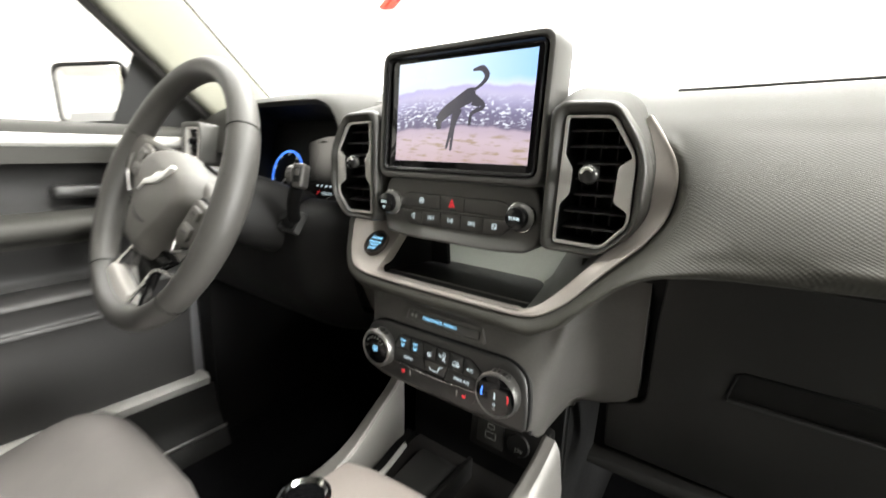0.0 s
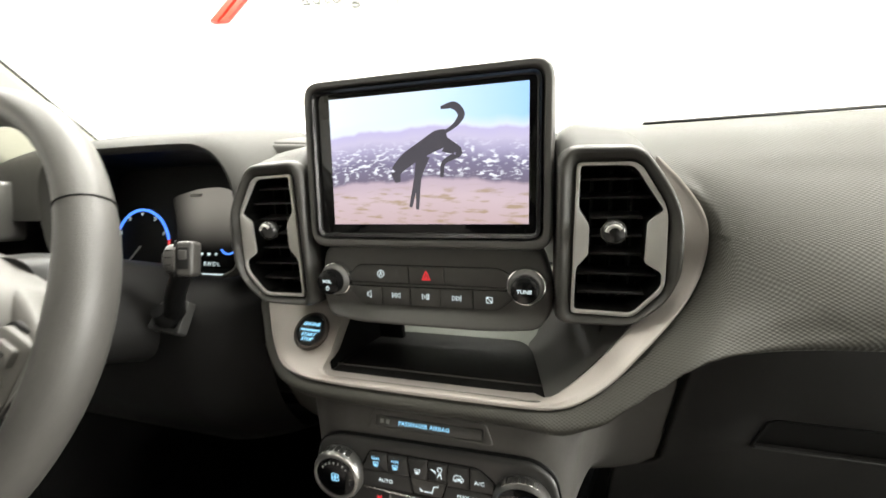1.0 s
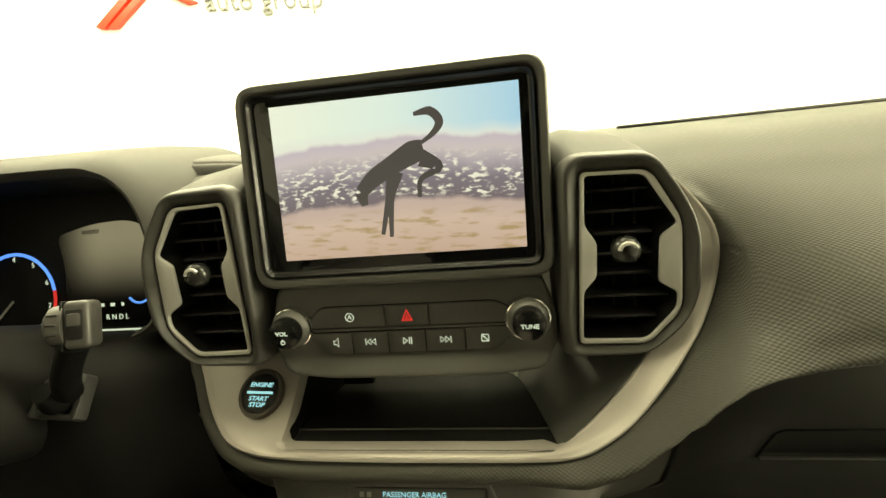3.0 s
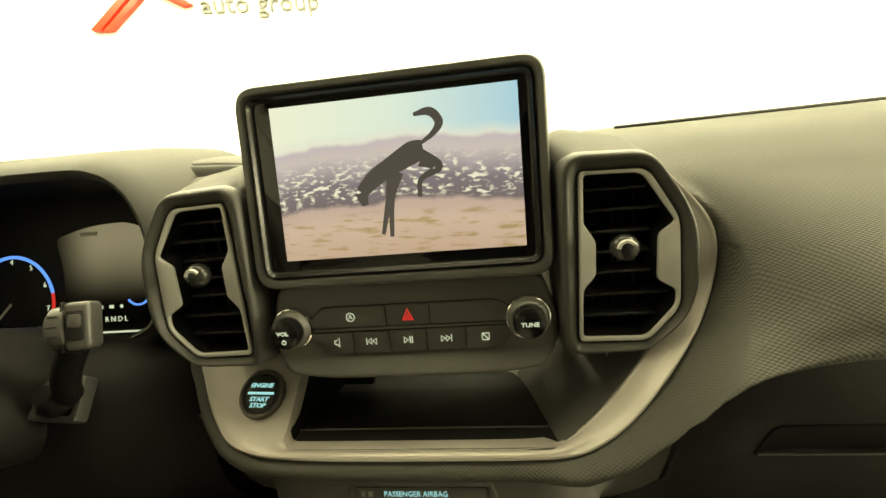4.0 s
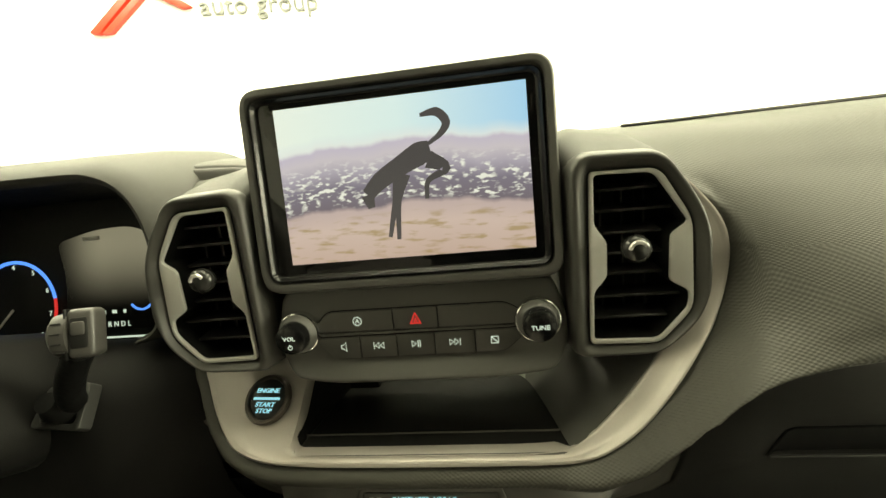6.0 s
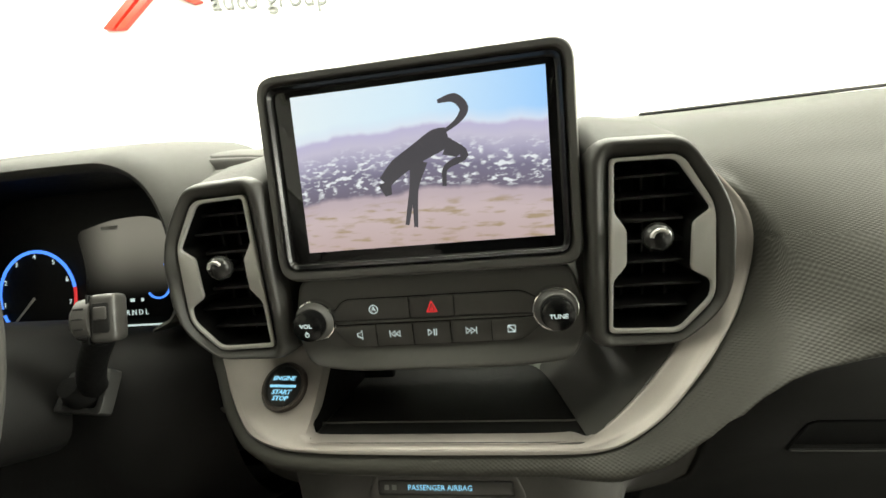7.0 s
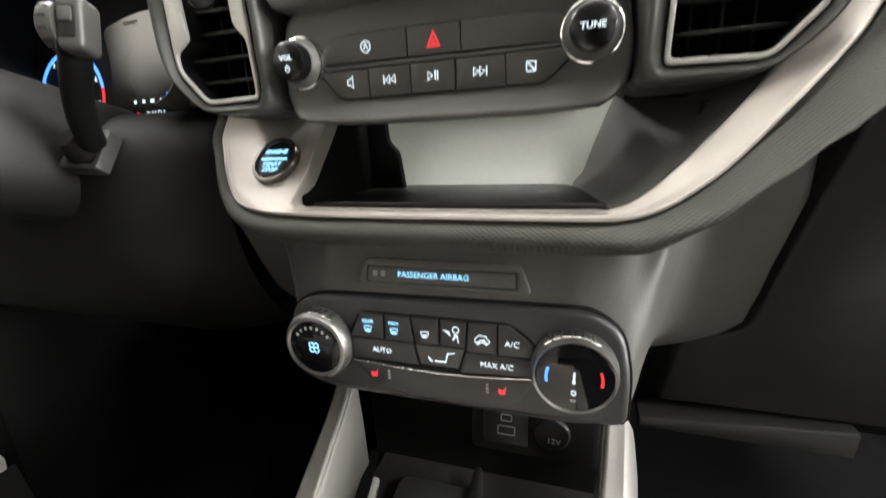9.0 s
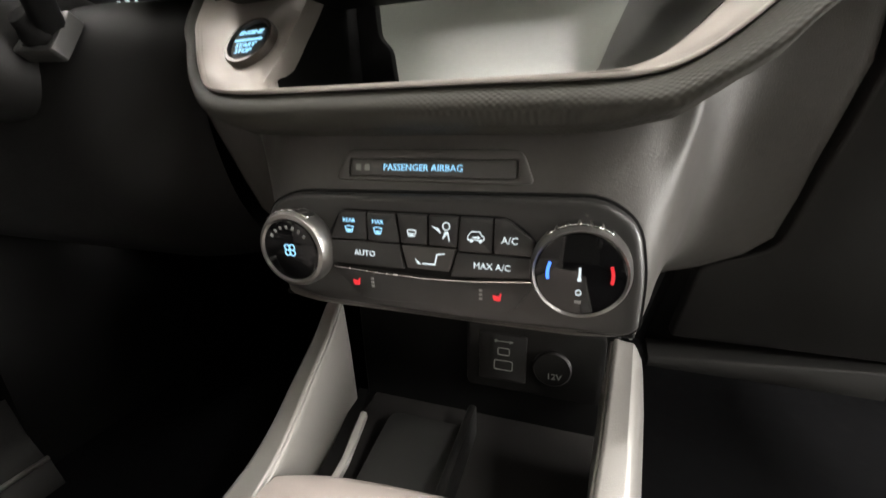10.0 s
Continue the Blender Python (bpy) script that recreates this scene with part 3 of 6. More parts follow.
def lip_rows(tip, out=Vector((0, 0, -1))):
    """The pad's underside, tucked back behind the lip."""
    return [tuple(tip + Vector((0, dy, 0)) + out * e) for dy, e in ((0.070, -0.004), (0.045, 0.002), (0.025, 0.003), (0.012, 0.0020))]


def lip_tip(x):
    return Vector((x, table(x, LIP_Y), table(x, LIP_Z)))


def section(p, out=None, edge=True):
    """The pad's roll from the lip up to the trim's edge at p; out points away from the trim."""
    if p.x < 0.030:
        side = max(0.0, min(1.0, (-0.13 - p.x) / 0.05))
        tip = p + Vector((0, 0.008, 0)) + out * (0.0225 - 0.0065 * side)
        under = lip_rows(tip, out)
    else:
        lx = table(p.x, LIP_AT)
        tip = lip_tip(lx)
        under = lip_rows(tip)
    swell = table(p.x, [(0.020, 0.0095), (0.090, 0.0090), (0.127, 0.0075), (0.150, 0.0065), (0.175, 0.006), (0.2175, 0.004)])
    power = table(p.x, [(0.127, 1.0), (0.2175, 0.95)])
    proud = table(p.x, [(0.140, 0.0), (0.172, 0.008), (0.2175, 0.023)])
    rows = []
    for k in range(25):
        v = 1 - k / 24
        a = Vector((p.x, p.y + 0.003, p.z))
        q = a.lerp(tip, v)
        roll = max(0.0, (v - 0.82) / 0.18)
        y = mix(a.y - proud, tip.y, v ** power) - swell * math.sin(math.pi * v) + 0.007 * roll * roll
        if edge and p.x > 0.14:
            y = mix(y, hollow(q.x, y, q.z), min(1.0, (p.x - 0.14) / 0.03))
        rows.append((q.x, y, q.z))
    return under + rows


LAST = Vector((SIDE_X, 0.014, SIDE_Z))


def lower_rows(x, xl):
    """The same roll beyond the trim, from the lip at xl up to the shoulder at x, passing into the broad face."""
    base = section(LAST, None, False)
    k = max(0.0, 1 - (x - SIDE_X) / 0.06)
    k = k * k * (3 - 2 * k)
    tip = lip_tip(xl)
    rows = lip_rows(tip)
    for i in range(25):
        z, xx = mix(tip.z, SIDE_Z, i / 24), mix(xl, x, i / 24)
        rows.append((xx, hollow(xx, mix(face_y(xx, z), base[4 + i][1], k), z), z))
    return rows


def bezel_side(z, y):
    """Where the pad's near edge runs: along the trim, then round the vent's cowl."""
    if y > 0.10:
        return 0.150
    return table(z, [(1.03, 0.2168), (1.05, 0.2128), (1.07, 0.1995), (1.085, 0.186), (1.10, 0.171), (1.115, 0.150)])


def upper_rows(x, inner=None):
    """The shoulder and top; inner runs from 0 at the pad's near edge to 1."""
    y0 = face_y(x, SIDE_Z)
    rows = []
    for k, (y, z) in enumerate(TOP_LINE):
        f = max(0.0, 1 - k / 12)
        yy = y + (y0 - TOP_LINE[0][0]) * f
        xx = x
        if inner is not None:
            xx = mix(bezel_side(z, yy), SIDE_X, max(0.0, inner))
        yy = hollow(xx, yy, z) if z < 1.10 else yy
        rows.append((xx, yy + (0.03 if inner is not None and inner < 0 else 0.0), z))
    return rows


def right_pad():
    """The passenger side: lip, face, soft shoulder and top, meeting the silver trim along its edge."""
    under = []
    edge = [q for q in OUTER if q.x < 0.2172 and q.z < SIDE_Z - 0.002] + [LAST]
    for i, p in enumerate(edge):
        a, b = edge[max(i - 1, 0)], edge[min(i + 1, len(edge) - 1)]
        t = Vector((b.x - a.x, b.z - a.z)).normalized()
        rows = section(p, Vector((t.y, 0, -t.x)))
        under.append(rows + [(p.x, p.y + 0.015, p.z)])
    rest = []
    for i in range(46):
        u = (i / 45) ** 1.6
        x = mix(SIDE_X, 0.75, u)
        rest.append(lower_rows(x, mix(0.300, 0.75, u)) + upper_rows(x)[1:])
    under[-1] = rest[0][:29] + under[-1][29:]
    over = []
    over.append(upper_rows(SIDE_X, -1))
    for i in range(14):
        over.append(upper_rows(SIDE_X, i / 13))
    return under, rest, over


pad_a, pad_b, pad_c = right_pad()
pad = joined_uv(loft(pad_a, False, uv=True), loft(pad_b, False, uv=True), loft(pad_c, False, uv=True))


def eased(bm, reach, rounds):
    """Local bowed fits over the pad's face, kept off the trim, the lip and the shoulder."""
    face = [v for v in bm.verts if 0.13 < v.co.x < 0.62 and v.co.y < 0.06 and v.co.z < 1.09 and v.co.z > table(v.co.x, LIP_Z) + 0.011 and far_from_trim(v.co.x, v.co.z) > 0.003]
    xs = np.array([v.co.x for v in face])
    zs = np.array([v.co.z for v in face])
    ys = np.array([v.co.y for v in face])
    keep = np.array([ramp(0.003, 0.014, far_from_trim(v.co.x, v.co.z)) * ramp(0.012, 0.030, v.co.z - table(v.co.x, LIP_Z)) * ramp(1.082, 1.055, v.co.z) * ramp(0.56, 0.48, v.co.x) for v in face])
    near = np.exp(-((xs[:, None] - xs) ** 2 + (zs[:, None] - zs) ** 2) / (2 * 0.006 ** 2)).sum(1)
    todo = np.nonzero(keep > 0)[0]
    for n in range(rounds):
        fresh = ys.copy()
        for i in todo:
            dx, dz = xs - xs[i], zs - zs[i]
            w = np.exp(-(dx ** 2 + dz ** 2) / (2 * reach ** 2)) / near
            m = np.stack([np.ones_like(dx), dx, dz, dx * dx * 30, dx * dz * 30, dz * dz * 30])
            a = (m * w) @ m.T + np.eye(6) * 1e-9
            fresh[i] = mix(ys[i], np.linalg.solve(a, (m * w) @ ys)[0], keep[i])
        ys = fresh
    for v, y in zip(face, ys):
        v.co.y = float(y)


eased(pad, 0.024, 5)
part("dotted_pad", pad, PAD, dash, "dotted grey soft pad and rolled edge round the trim", 70)
part("silver_trim", trim_mesh(), SILVER, dash, "satin silver trim band", 70)


def left_top():
    """The top of the dashboard from the driver's end to the middle."""
    crest = [(-0.75, 1.120), (-0.60, 1.142), (-0.43, 1.150), (-0.30, 1.148), (-0.21, 1.140), (-0.165, 1.133), (-0.1, 1.126), (0.11, 1.121), (0.22, 1.1205)]
    loops = []
    for i in range(44):
        x = -0.75 + i * 0.021
        c = table(x, crest)
        low = table(x, [(-0.56, 1.07), (-0.53, 1.125), (-0.26, 1.125), (-0.19, 1.122), (-0.12, 1.112), (0.2, 1.10)])
        f = 0.095 * ramp(-0.150, -0.105, x) if x < 0 else (0.095 if x < 0.105 else 0.03)
        g = ramp(-0.30, -0.235, x) * ramp(-0.085, -0.115, x)  # a gentle rise between the hood and the vent
        f = max(f, 0.05 * g)
        ctrl = [(0.045 + f, low - table(x, [(-0.56, 0.03), (-0.53, 0.004), (-0.28, 0.004), (-0.25, 0.03)])), (0.05 + f, low - 0.002), (0.062 + 0.9 * f, mix(low, c, mix(0.55, 0.14, g))), (0.085 + 0.55 * f, mix(c - 0.003, mix(low, c, 0.36), g)), (0.125 + 0.4 * f, mix(c + 0.0005, mix(low, c, 0.68), g)), (0.22, c - 0.001), (0.40, c - 0.012), (0.64, c - 0.045)]
        loops.append([(x, p.y, p.z) for p in smooth_line([(0, a, b) for a, b in ctrl], 4)])
    return loft(loops, False)


part("top_cover", left_top(), SOFT, dash, "smooth grey dashboard top", 60)
part("hood_filler", loft([[(x, p.y, p.z) for p in smooth_line([(0, 0.046, 0.975), (0, 0.050, 1.030), (0, 0.056, 1.070), (0, 0.072, 1.098), (0, 0.100, 1.1145), (0, 0.150, 1.1190)], 4)] for x in (-0.236, -0.19, -0.145, -0.098)], False), SOFT, dash, "grey infill between hood and vent")
part("windscreen_ledge", tube([(x, 0.138, table(0.138, TOP_LINE) + 0.0017 + 0.005 * (x - 0.27)) for x in (0.19, 0.23, 0.27, 0.3, 0.4, 0.5, 0.6, 0.7)], 0.0006, 8), BLACK, dash, "black edge strip at the windscreen")
part("windscreen_seal", tube([(x, 0.144, table(0.138, TOP_LINE) + 0.0027 + 0.008 * (x - 0.27)) for x in (0.19, 0.23, 0.27, 0.3, 0.4, 0.5, 0.6, 0.7)], 0.0016, 8), SOFT, dash, "grey seal behind the edge strip")

# instrument hood: a tunnel round the cluster
HOOD = [tuple(p)[:2] for p in smooth_line([(-0.205 - 0.05, 0.979, 0), (-0.237, 0.988, 0), (-0.228, 1.005, 0), (-0.224, 1.035, 0), (-0.227, 1.075, 0), (-0.239, 1.102, 0), (-0.262, 1.117, 0), (-0.30, 1.121, 0),
                                           (-0.45, 1.121, 0), (-0.490, 1.117, 0), (-0.513, 1.102, 0), (-0.525, 1.075, 0), (-0.528, 1.035, 0), (-0.524, 1.005, 0), (-0.515, 0.988, 0), (-0.497, 0.979, 0)], 4)]


def hood_loop(d, y, floor=0.0):
    c = Vector((-0.376, 1.04))
    out = []
    for i, p in enumerate(HOOD):
        a, b = Vector(HOOD[max(i - 1, 0)]), Vector(HOOD[min(i + 1, len(HOOD) - 1)])
        t = (b - a).normalized()
        nn = Vector((t.y, -t.x))
        if nn.dot(Vector(p) - c) < 0:
            nn = -nn
        k = max(0.0, min(1.0, (p[1] - 0.985) / 0.05))
        lean = 0.020 * (p[1] - 1.05)
        out.append((p[0] + nn.x * d, y + lean, p[1] + nn.y * d * (0.35 + 0.65 * k)))
    return out


part("instrument_hood", loft([hood_loop(0.034, 0.20), hood_loop(0.030, 0.13), hood_loop(0.024, 0.08), hood_loop(0.016, 0.05), hood_loop(0.010, 0.034), hood_loop(0.005, 0.029), hood_loop(0.001, 0.031),
                                  hood_loop(-0.002, 0.038)], False), SOFT, dash, "grey hood round the instruments", 60)
part("hood_lining", loft([hood_loop(-0.002, 0.038), hood_loop(-0.008, 0.075), hood_loop(-0.016, 0.118)], False), BLACK, dash, "black inner lining of the hood", 60)


def lower_left():
    loops = []
    for i in range(30):
        x = -0.74 + i * 0.0184
        k = max(0.0, (x + 0.29) / 0.085)
        ctrl = [(0.10, 0.955), (0.055, 0.972), (0.025, 0.968), (-0.002, 0.945), (-0.010, 0.915), (-0.008, 0.86), (0.012, 0.80), (0.06, 0.75), (0.16, 0.74)]
        loops.append([(x, p.y + 0.05 * k * k, p.z) for p in smooth_line([(0, a, b) for a, b in ctrl], 4)])
    return loft(loops, False)


part("knee_panel", lower_left(), KNEE, dash, "hard dark grey knee panel below the instruments", 60)
part("core", block(-0.60, 0.70, 0.21, 0.60, 0.72, 1.06, 0.01), BLACK, dash, "dark core behind the panels")
for xa, xb in ((-0.19, -0.108), (0.110, 0.19)):
    part("stack_backing", block(xa, xb, 0.05, 0.06, 0.958, 1.078, 0.002), BLACK, dash, "black backing behind a vent")

# storage tray between the silver trim and the audio panel
part("tray_floor", moved(plate(rounded([(-0.1015, 0.0, 0.004), (0.1115, 0.0, 0.004), (0.080, 0.121), (-0.09, 0.121)], 0.001, 3), 0, 0.006, 0.001), pose(0, -0.0150, 0.8986, -90)), LOWER, dash, "black rubber tray mat")
part("tray_lip", tube(smooth_line([(-0.1015, -0.0105, 0.9000), (-0.0975, -0.0150, 0.8985), (-0.085, -0.0157, 0.8983), (0.0, -0.0157, 0.8983), (0.085, -0.0155, 0.8983), (0.104, -0.0138, 0.8992), (0.110, -0.009, 0.9020)], 5), 0.0013, 8), BEZEL, dash, "grey lip round the tray")
# the tray's inner shade is put into this wall's black
part("tray_back", plate(rounded([(-0.12, 0.885, 0.001), (-0.0580, 0.885, 0.001), (-0.063, 0.930, 0.008), (-0.072, 0.938, 0.006), (-0.078, 1.095, 0.001), (-0.12, 1.095, 0.001)], 0.004), 0.085, 0.092, 0.002), BLACK, dash, "wall at the back of the tray, blackened for shade")


def tray_sweep(u0, u1, steps):
    """The back of the tray: a slope that turns forward in a hollow and runs out under the vent to the trim."""
    loops = []
    for z, yb, cx, w, ex, ey in ((0.896, 0.1040, 0.0830, 3.0, 0.1035, -0.0140), (0.9015, 0.1090, 0.0840, 2.8, 0.1050, -0.0135), (0.909, 0.1160, 0.092, 2.3, 0.1190, -0.0095), (0.918, 0.1230, 0.096, 1.9, 0.1270, -0.0070),
                                 (0.928, 0.1310, 0.100, 1.6, 0.1370, -0.0060), (0.940, 0.1400, 0.106, 1.4, 0.1470, -0.0045), (0.953, 0.1505, 0.112, 1.3, 0.1580, -0.0030), (0.975, 0.1660, 0.125, 1.2, 0.1750, 0.0060)):
        row = []
        for k in range(steps + 1):
            u = mix(u0, u1, k / steps)
            if u < 0:
                row.append((0.055 + u * 0.20, yb, z))
                continue
            a, b, c = (1 - u) ** 2, 2 * u * (1 - u) * w, u * u
            row.append(((a * 0.055 + b * cx + c * ex) / (a + b + c), (a * yb + b * (yb - 0.003) + c * ey) / (a + b + c), z))
        loops.append(row)
    return loft(loops, False)


# light put into the colour: slope pale where lit, hollow side darker
part("tray_slope", joined(tray_sweep(-1.0, 0.45, 29), loft([[(x, 0.166, 0.975), (x, 0.185, 1.00), (x, 0.195, 1.10)] for x in (-0.145, -0.02, 0.106)], False)), TRAYLIT, dash, "smooth slope behind the tray opening, painted pale where lit", 60)
part("tray_side", tray_sweep(0.45, 1.0, 16), BEZEL, dash, "hollow side of the tray, painted darker for shade", 60)
# added block and left side carry the shade below the panel as black
part("tray_shade_block", block(-0.098, 0.0980, 0.004, 0.074, 0.9560, 0.966, 0.002, 1), BLACK, dash, "added black block for the shade under the audio panel")
part("tray_side", loft([[(-0.1030, -0.008 + 0.85 * max(0, z - 0.904) + 0.004, z), (-0.1005, 0.010 + 0.85 * max(0, z - 0.904), z), (-0.088, 0.09, z)] for z in (0.888, 0.902, 0.93, 0.970)], False), BLACK, dash, "left side of the tray, blackened for shade")
part("vent_gap", plate(denser([(0.140, 0.966), (0.160, 0.957), (0.176, 0.968), (0.196, 0.990), (0.20, 1.03), (0.19, 1.03), (0.17, 0.980)], 0.006), 0.014, 0.03, 0.001, curve=lambda x, z: 0.35 * max(0, x - 0.10)), BEZEL, dash, "grey gap between vent and trim", 60)


# vents
KNOBBLACK = material("knob_satin_black", (0.022, 0.022, 0.021), 0.22, spread=0.06)
BEZ = [(0.109, 0.966, 0.008), (0.1095, 1.094, 0.010), (0.120, 1.1005, 0.008), (0.168, 1.0985, 0.010), (0.188, 1.070, 0.012), (0.1985, 1.045, 0.014), (0.1985, 1.003, 0.014), (0.187, 0.981, 0.012), (0.165, 0.9635, 0.010), (0.115, 0.9625, 0.006)]
SIL = [(0.1215, 0.9715, 0.004), (0.1240, 1.0875, 0.004), (0.163, 1.0865, 0.005), (0.169, 1.0825, 0.005), (0.1865, 1.053, 0.008), (0.1875, 0.9935, 0.008), (0.1665, 0.9705, 0.006)]
OPEN = [(0.1240, 0.9745, 0.003), (0.1250, 1.008, 0.003), (0.1335, 1.018, 0.003), (0.1340, 1.041, 0.003), (0.1262, 1.053, 0.003), (0.1268, 1.0850, 0.003), (0.1632, 1.0838, 0.005), (0.1842, 1.0512, 0.003), (0.1735, 1.0435, 0.003),
        (0.1725, 1.013, 0.003), (0.1847, 1.0055, 0.003), (0.1847, 0.9948, 0.006), (0.1658, 0.9735, 0.005)]


def spokes(points, cx, cz, n=120):
    """An outline met by n even spokes from its middle."""
    out = []
    for k in range(n):
        d = Vector((math.cos(2 * math.pi * k / n), math.sin(2 * math.pi * k / n)))
        best = 0.0
        for i in range(len(points)):
            a = Vector((points[i - 1][0] - cx, points[i - 1][1] - cz))
            e = Vector((points[i][0] - cx, points[i][1] - cz)) - a
            det = d.x * -e.y + e.x * d.y
            if abs(det) < 1e-12:
                continue
            r, u = (a.x * -e.y + e.x * a.y) / det, (d.x * a.y - a.x * d.y) / det
            if -1e-6 <= u <= 1 + 1e-6:
                best = max(best, r)
        out.append(Vector((cx + d.x * best, cz + d.y * best)))
    return out


def vent_hood(rim, frame_line):
    """A rounded surround: flank, soft front roll, and a chamfer sloping in to the silver frame."""
    cx = 0.5 * (min(p[0] for p in frame_line) + max(p[0] for p in frame_line))
    outer, inner = spokes(rounded(rim), cx, 1.03), spokes(rounded(frame_line), cx, 1.03)
    loops = []
    for k, y in ((-0.12, 0.024), (-0.05, 0.012), (0.0, 0.003), (0.03, -0.0010), (0.09, -0.0046), (0.18, -0.0070), (0.28, -0.0080), (0.40, -0.0080), (0.49, -0.0074), (0.57, -0.0062), (0.72, -0.0034), (0.90, -0.0008), (1.0, 0.0002), (1.08, 0.0010)):
        loops.append([(a.lerp(b, k).x, y, a.lerp(b, k).y) for a, b in zip(outer, inner)])
    return loft(loops)


def vent(sx):
    f = lambda pts: [(sx * p[0], p[1], *p[2:]) for p in pts]
    v = thing("air_vent", (sx * 0.152, 0.01, 0.963), "dashboard air vent with black slats in a silver notched frame", "air vent", "centre air vents")
    part("bezel", vent_hood(f(BEZ), f(SIL)), VENTBEZEL, v, "dark grey rounded surround", 60)
    part("silver_frame", plate(rounded(f(SIL)), -0.0035, -0.0008, 0.0008, [rounded(f(OPEN))]), VENTSILVER, v, "silver notched frame")
    hole = inset(rounded(f(OPEN)), -0.0004)
    part("duct_wall", loft([[(x, y, z) for x, z in inset(hole, d)] for y, d in ((-0.0009, 0.0), (0.012, 0.0002), (0.041, 0.0008))]), BLACK, v, "black walls of the duct")
    cap = rounded(f(BEZ), 0.01)
    loops = []
    for y, up, grow in ((0.0, 0.0, -0.001), (0.012, 0.0045, 0.0008), (0.035, 0.0125, 0.0025), (0.06, 0.018, 0.003), (0.085, 0.0185, 0.002), (0.11, 0.014, 0.0), (0.15, 0.010, -0.002), (0.20, 0.0, -0.006)):
        lp = inset(cap, -grow)
        loops.append([(x, y, z + up * max(0.0, min(1.0, (z - 1.03) / 0.06)) * (1 - 0.75 * max(0.0, min(1.0, (abs(x) - 0.145) / 0.035)))) for x, z in lp])
    part("cowl", loft(loops, True, False, False), SOFT, v, "grey cowl running back over the vent", 60)
    part("duct", plate(inset(rounded(f(SIL)), 0.001), 0.040, 0.046, 0), BLACK, v, "dark duct")
    for z in (1.0755, 1.0615, 1.0465, 1.0325, 1.0185, 1.0025, 0.9875):
        xa, xb = 0.1262, 0.1832
        if 1.012 < z < 1.048:
            xa, xb = 0.1345, 0.172
        if z > 1.06:
            xb = 0.1832 - (z - 1.053) * 0.62
        if z < 0.995:
            xb = 0.1815 - (0.9955 - z) * 0.8
        s = block(min(sx * xa, sx * xb), max(sx * xa, sx * xb), -0.009, 0.009, -0.0011, 0.0011, 0.0006, 1)
        part("slat", moved(s, pose(0, 0.016, z, 8)), SLAT, v)
    for x in (0.1365, 0.151, 0.1655):
        part("vane", block(sx * x - 0.0008, sx * x + 0.0008, 0.022, 0.038, 0.978, 1.08, 0.0004, 1), SLAT, v)
    k = lathe([(0.003, 0.012), (0.004, 0.003), (0.0062, 0.000), (0.0086, -0.004), (0.0092, -0.0075), (0.0086, -0.0105), (0.0060, -0.0130), (0.0005, -0.0137)], 24, pose(sx * 0.1505, 0, 1.0365))
    part("knob", k, KNOBBLACK, v, "round glossy adjuster knob")
    part("knob_arc", tube([(sx * 0.1505 + 0.0050 * math.cos(a), -0.0130, 1.0365 + 0.0050 * math.sin(a)) for a in [radians(30 + 12 * i) for i in range(13)]], 0.0014, 6), VENTSILVER, v, "bright arc on the knob")


vent(1)
vent(-1)

# start button in the silver trim
sb = thing("start_button", (-0.134, 0.02, 0.912), "round black engine start button with lit blue lettering in silver trim", "button")
SBM = pose(-0.1300, 0.0138, 0.9295, -40, 0, -4.4)
LEAN = Matrix(((1.22, 0, 0.22, 0), (0, 1, 0, 0), (0, 0, 1, 0), (0, 0, 0, 1)))  # wide, slanting letters
part("ring", lathe([(0.0155, 0.004), (0.0198, 0.004), (0.0198, -0.002), (0.0186, -0.0036), (0.0165, -0.0036), (0.0155, -0.001)], 40, SBM, False), BRONZE, sb, "bronze-tinted dark ring")
part("cap", lathe([(0.0156, 0.004), (0.0156, -0.0012), (0.0140, -0.0022), (0.0005, -0.0028)], 40, SBM), BUTTON, sb)
part("lettering", words("ENGINE", 0.0047, SBM @ pose(0, -0.0032, 0.0062) @ LEAN, bold=0.00012), BLUE_LIT, sb, "lit blue letters")
part("lit_bar", moved(block(-0.0118, 0.0118, -0.0034, -0.0026, -0.0008, 0.0012, 0.0002, 1), SBM), BLUE_LIT, sb, "lit blue bar")
part("lettering", words("START", 0.0048, SBM @ pose(0, -0.0032, -0.0046) @ LEAN, bold=0.00012), BLUE_LIT, sb, "lit blue letters")
part("lettering", words("STOP", 0.0048, SBM @ pose(0, -0.0032, -0.0094) @ LEAN, bold=0.00012), BLUE_LIT, sb, "lit blue letters")

# infotainment screen
def lean(x, z):
    return (z - 1.09) * 0.055


def slab(x0, x1, z0, z1, r=0.01, n=6):
    return denser(rounded([(x0, z0), (x1, z0), (x1, z1), (x0, z1)], r, n), 0.012)


scr = thing("touchscreen", (0, 0.02, 1.02), "wide touchscreen in a grey frame showing a desert landscape", "screen")
part("housing", plate(slab(-0.1075, 0.1075, 1.0205, 1.1660, 0.016), -0.003, 0.040, 0.006, [slab(-0.0990, 0.0990, 1.0300, 1.1575, 0.009)], curve=lean), BEZEL, scr, "grey rounded frame")
part("glass", plate(slab(-0.0995, 0.0995, 1.0295, 1.1580, 0.009), 0.0015, 0.010, 0.0015, curve=lean), GLOSS, scr, "glossy black glass")
rim_line = slab(-0.0990, 0.0990, 1.0300, 1.1575, 0.009)
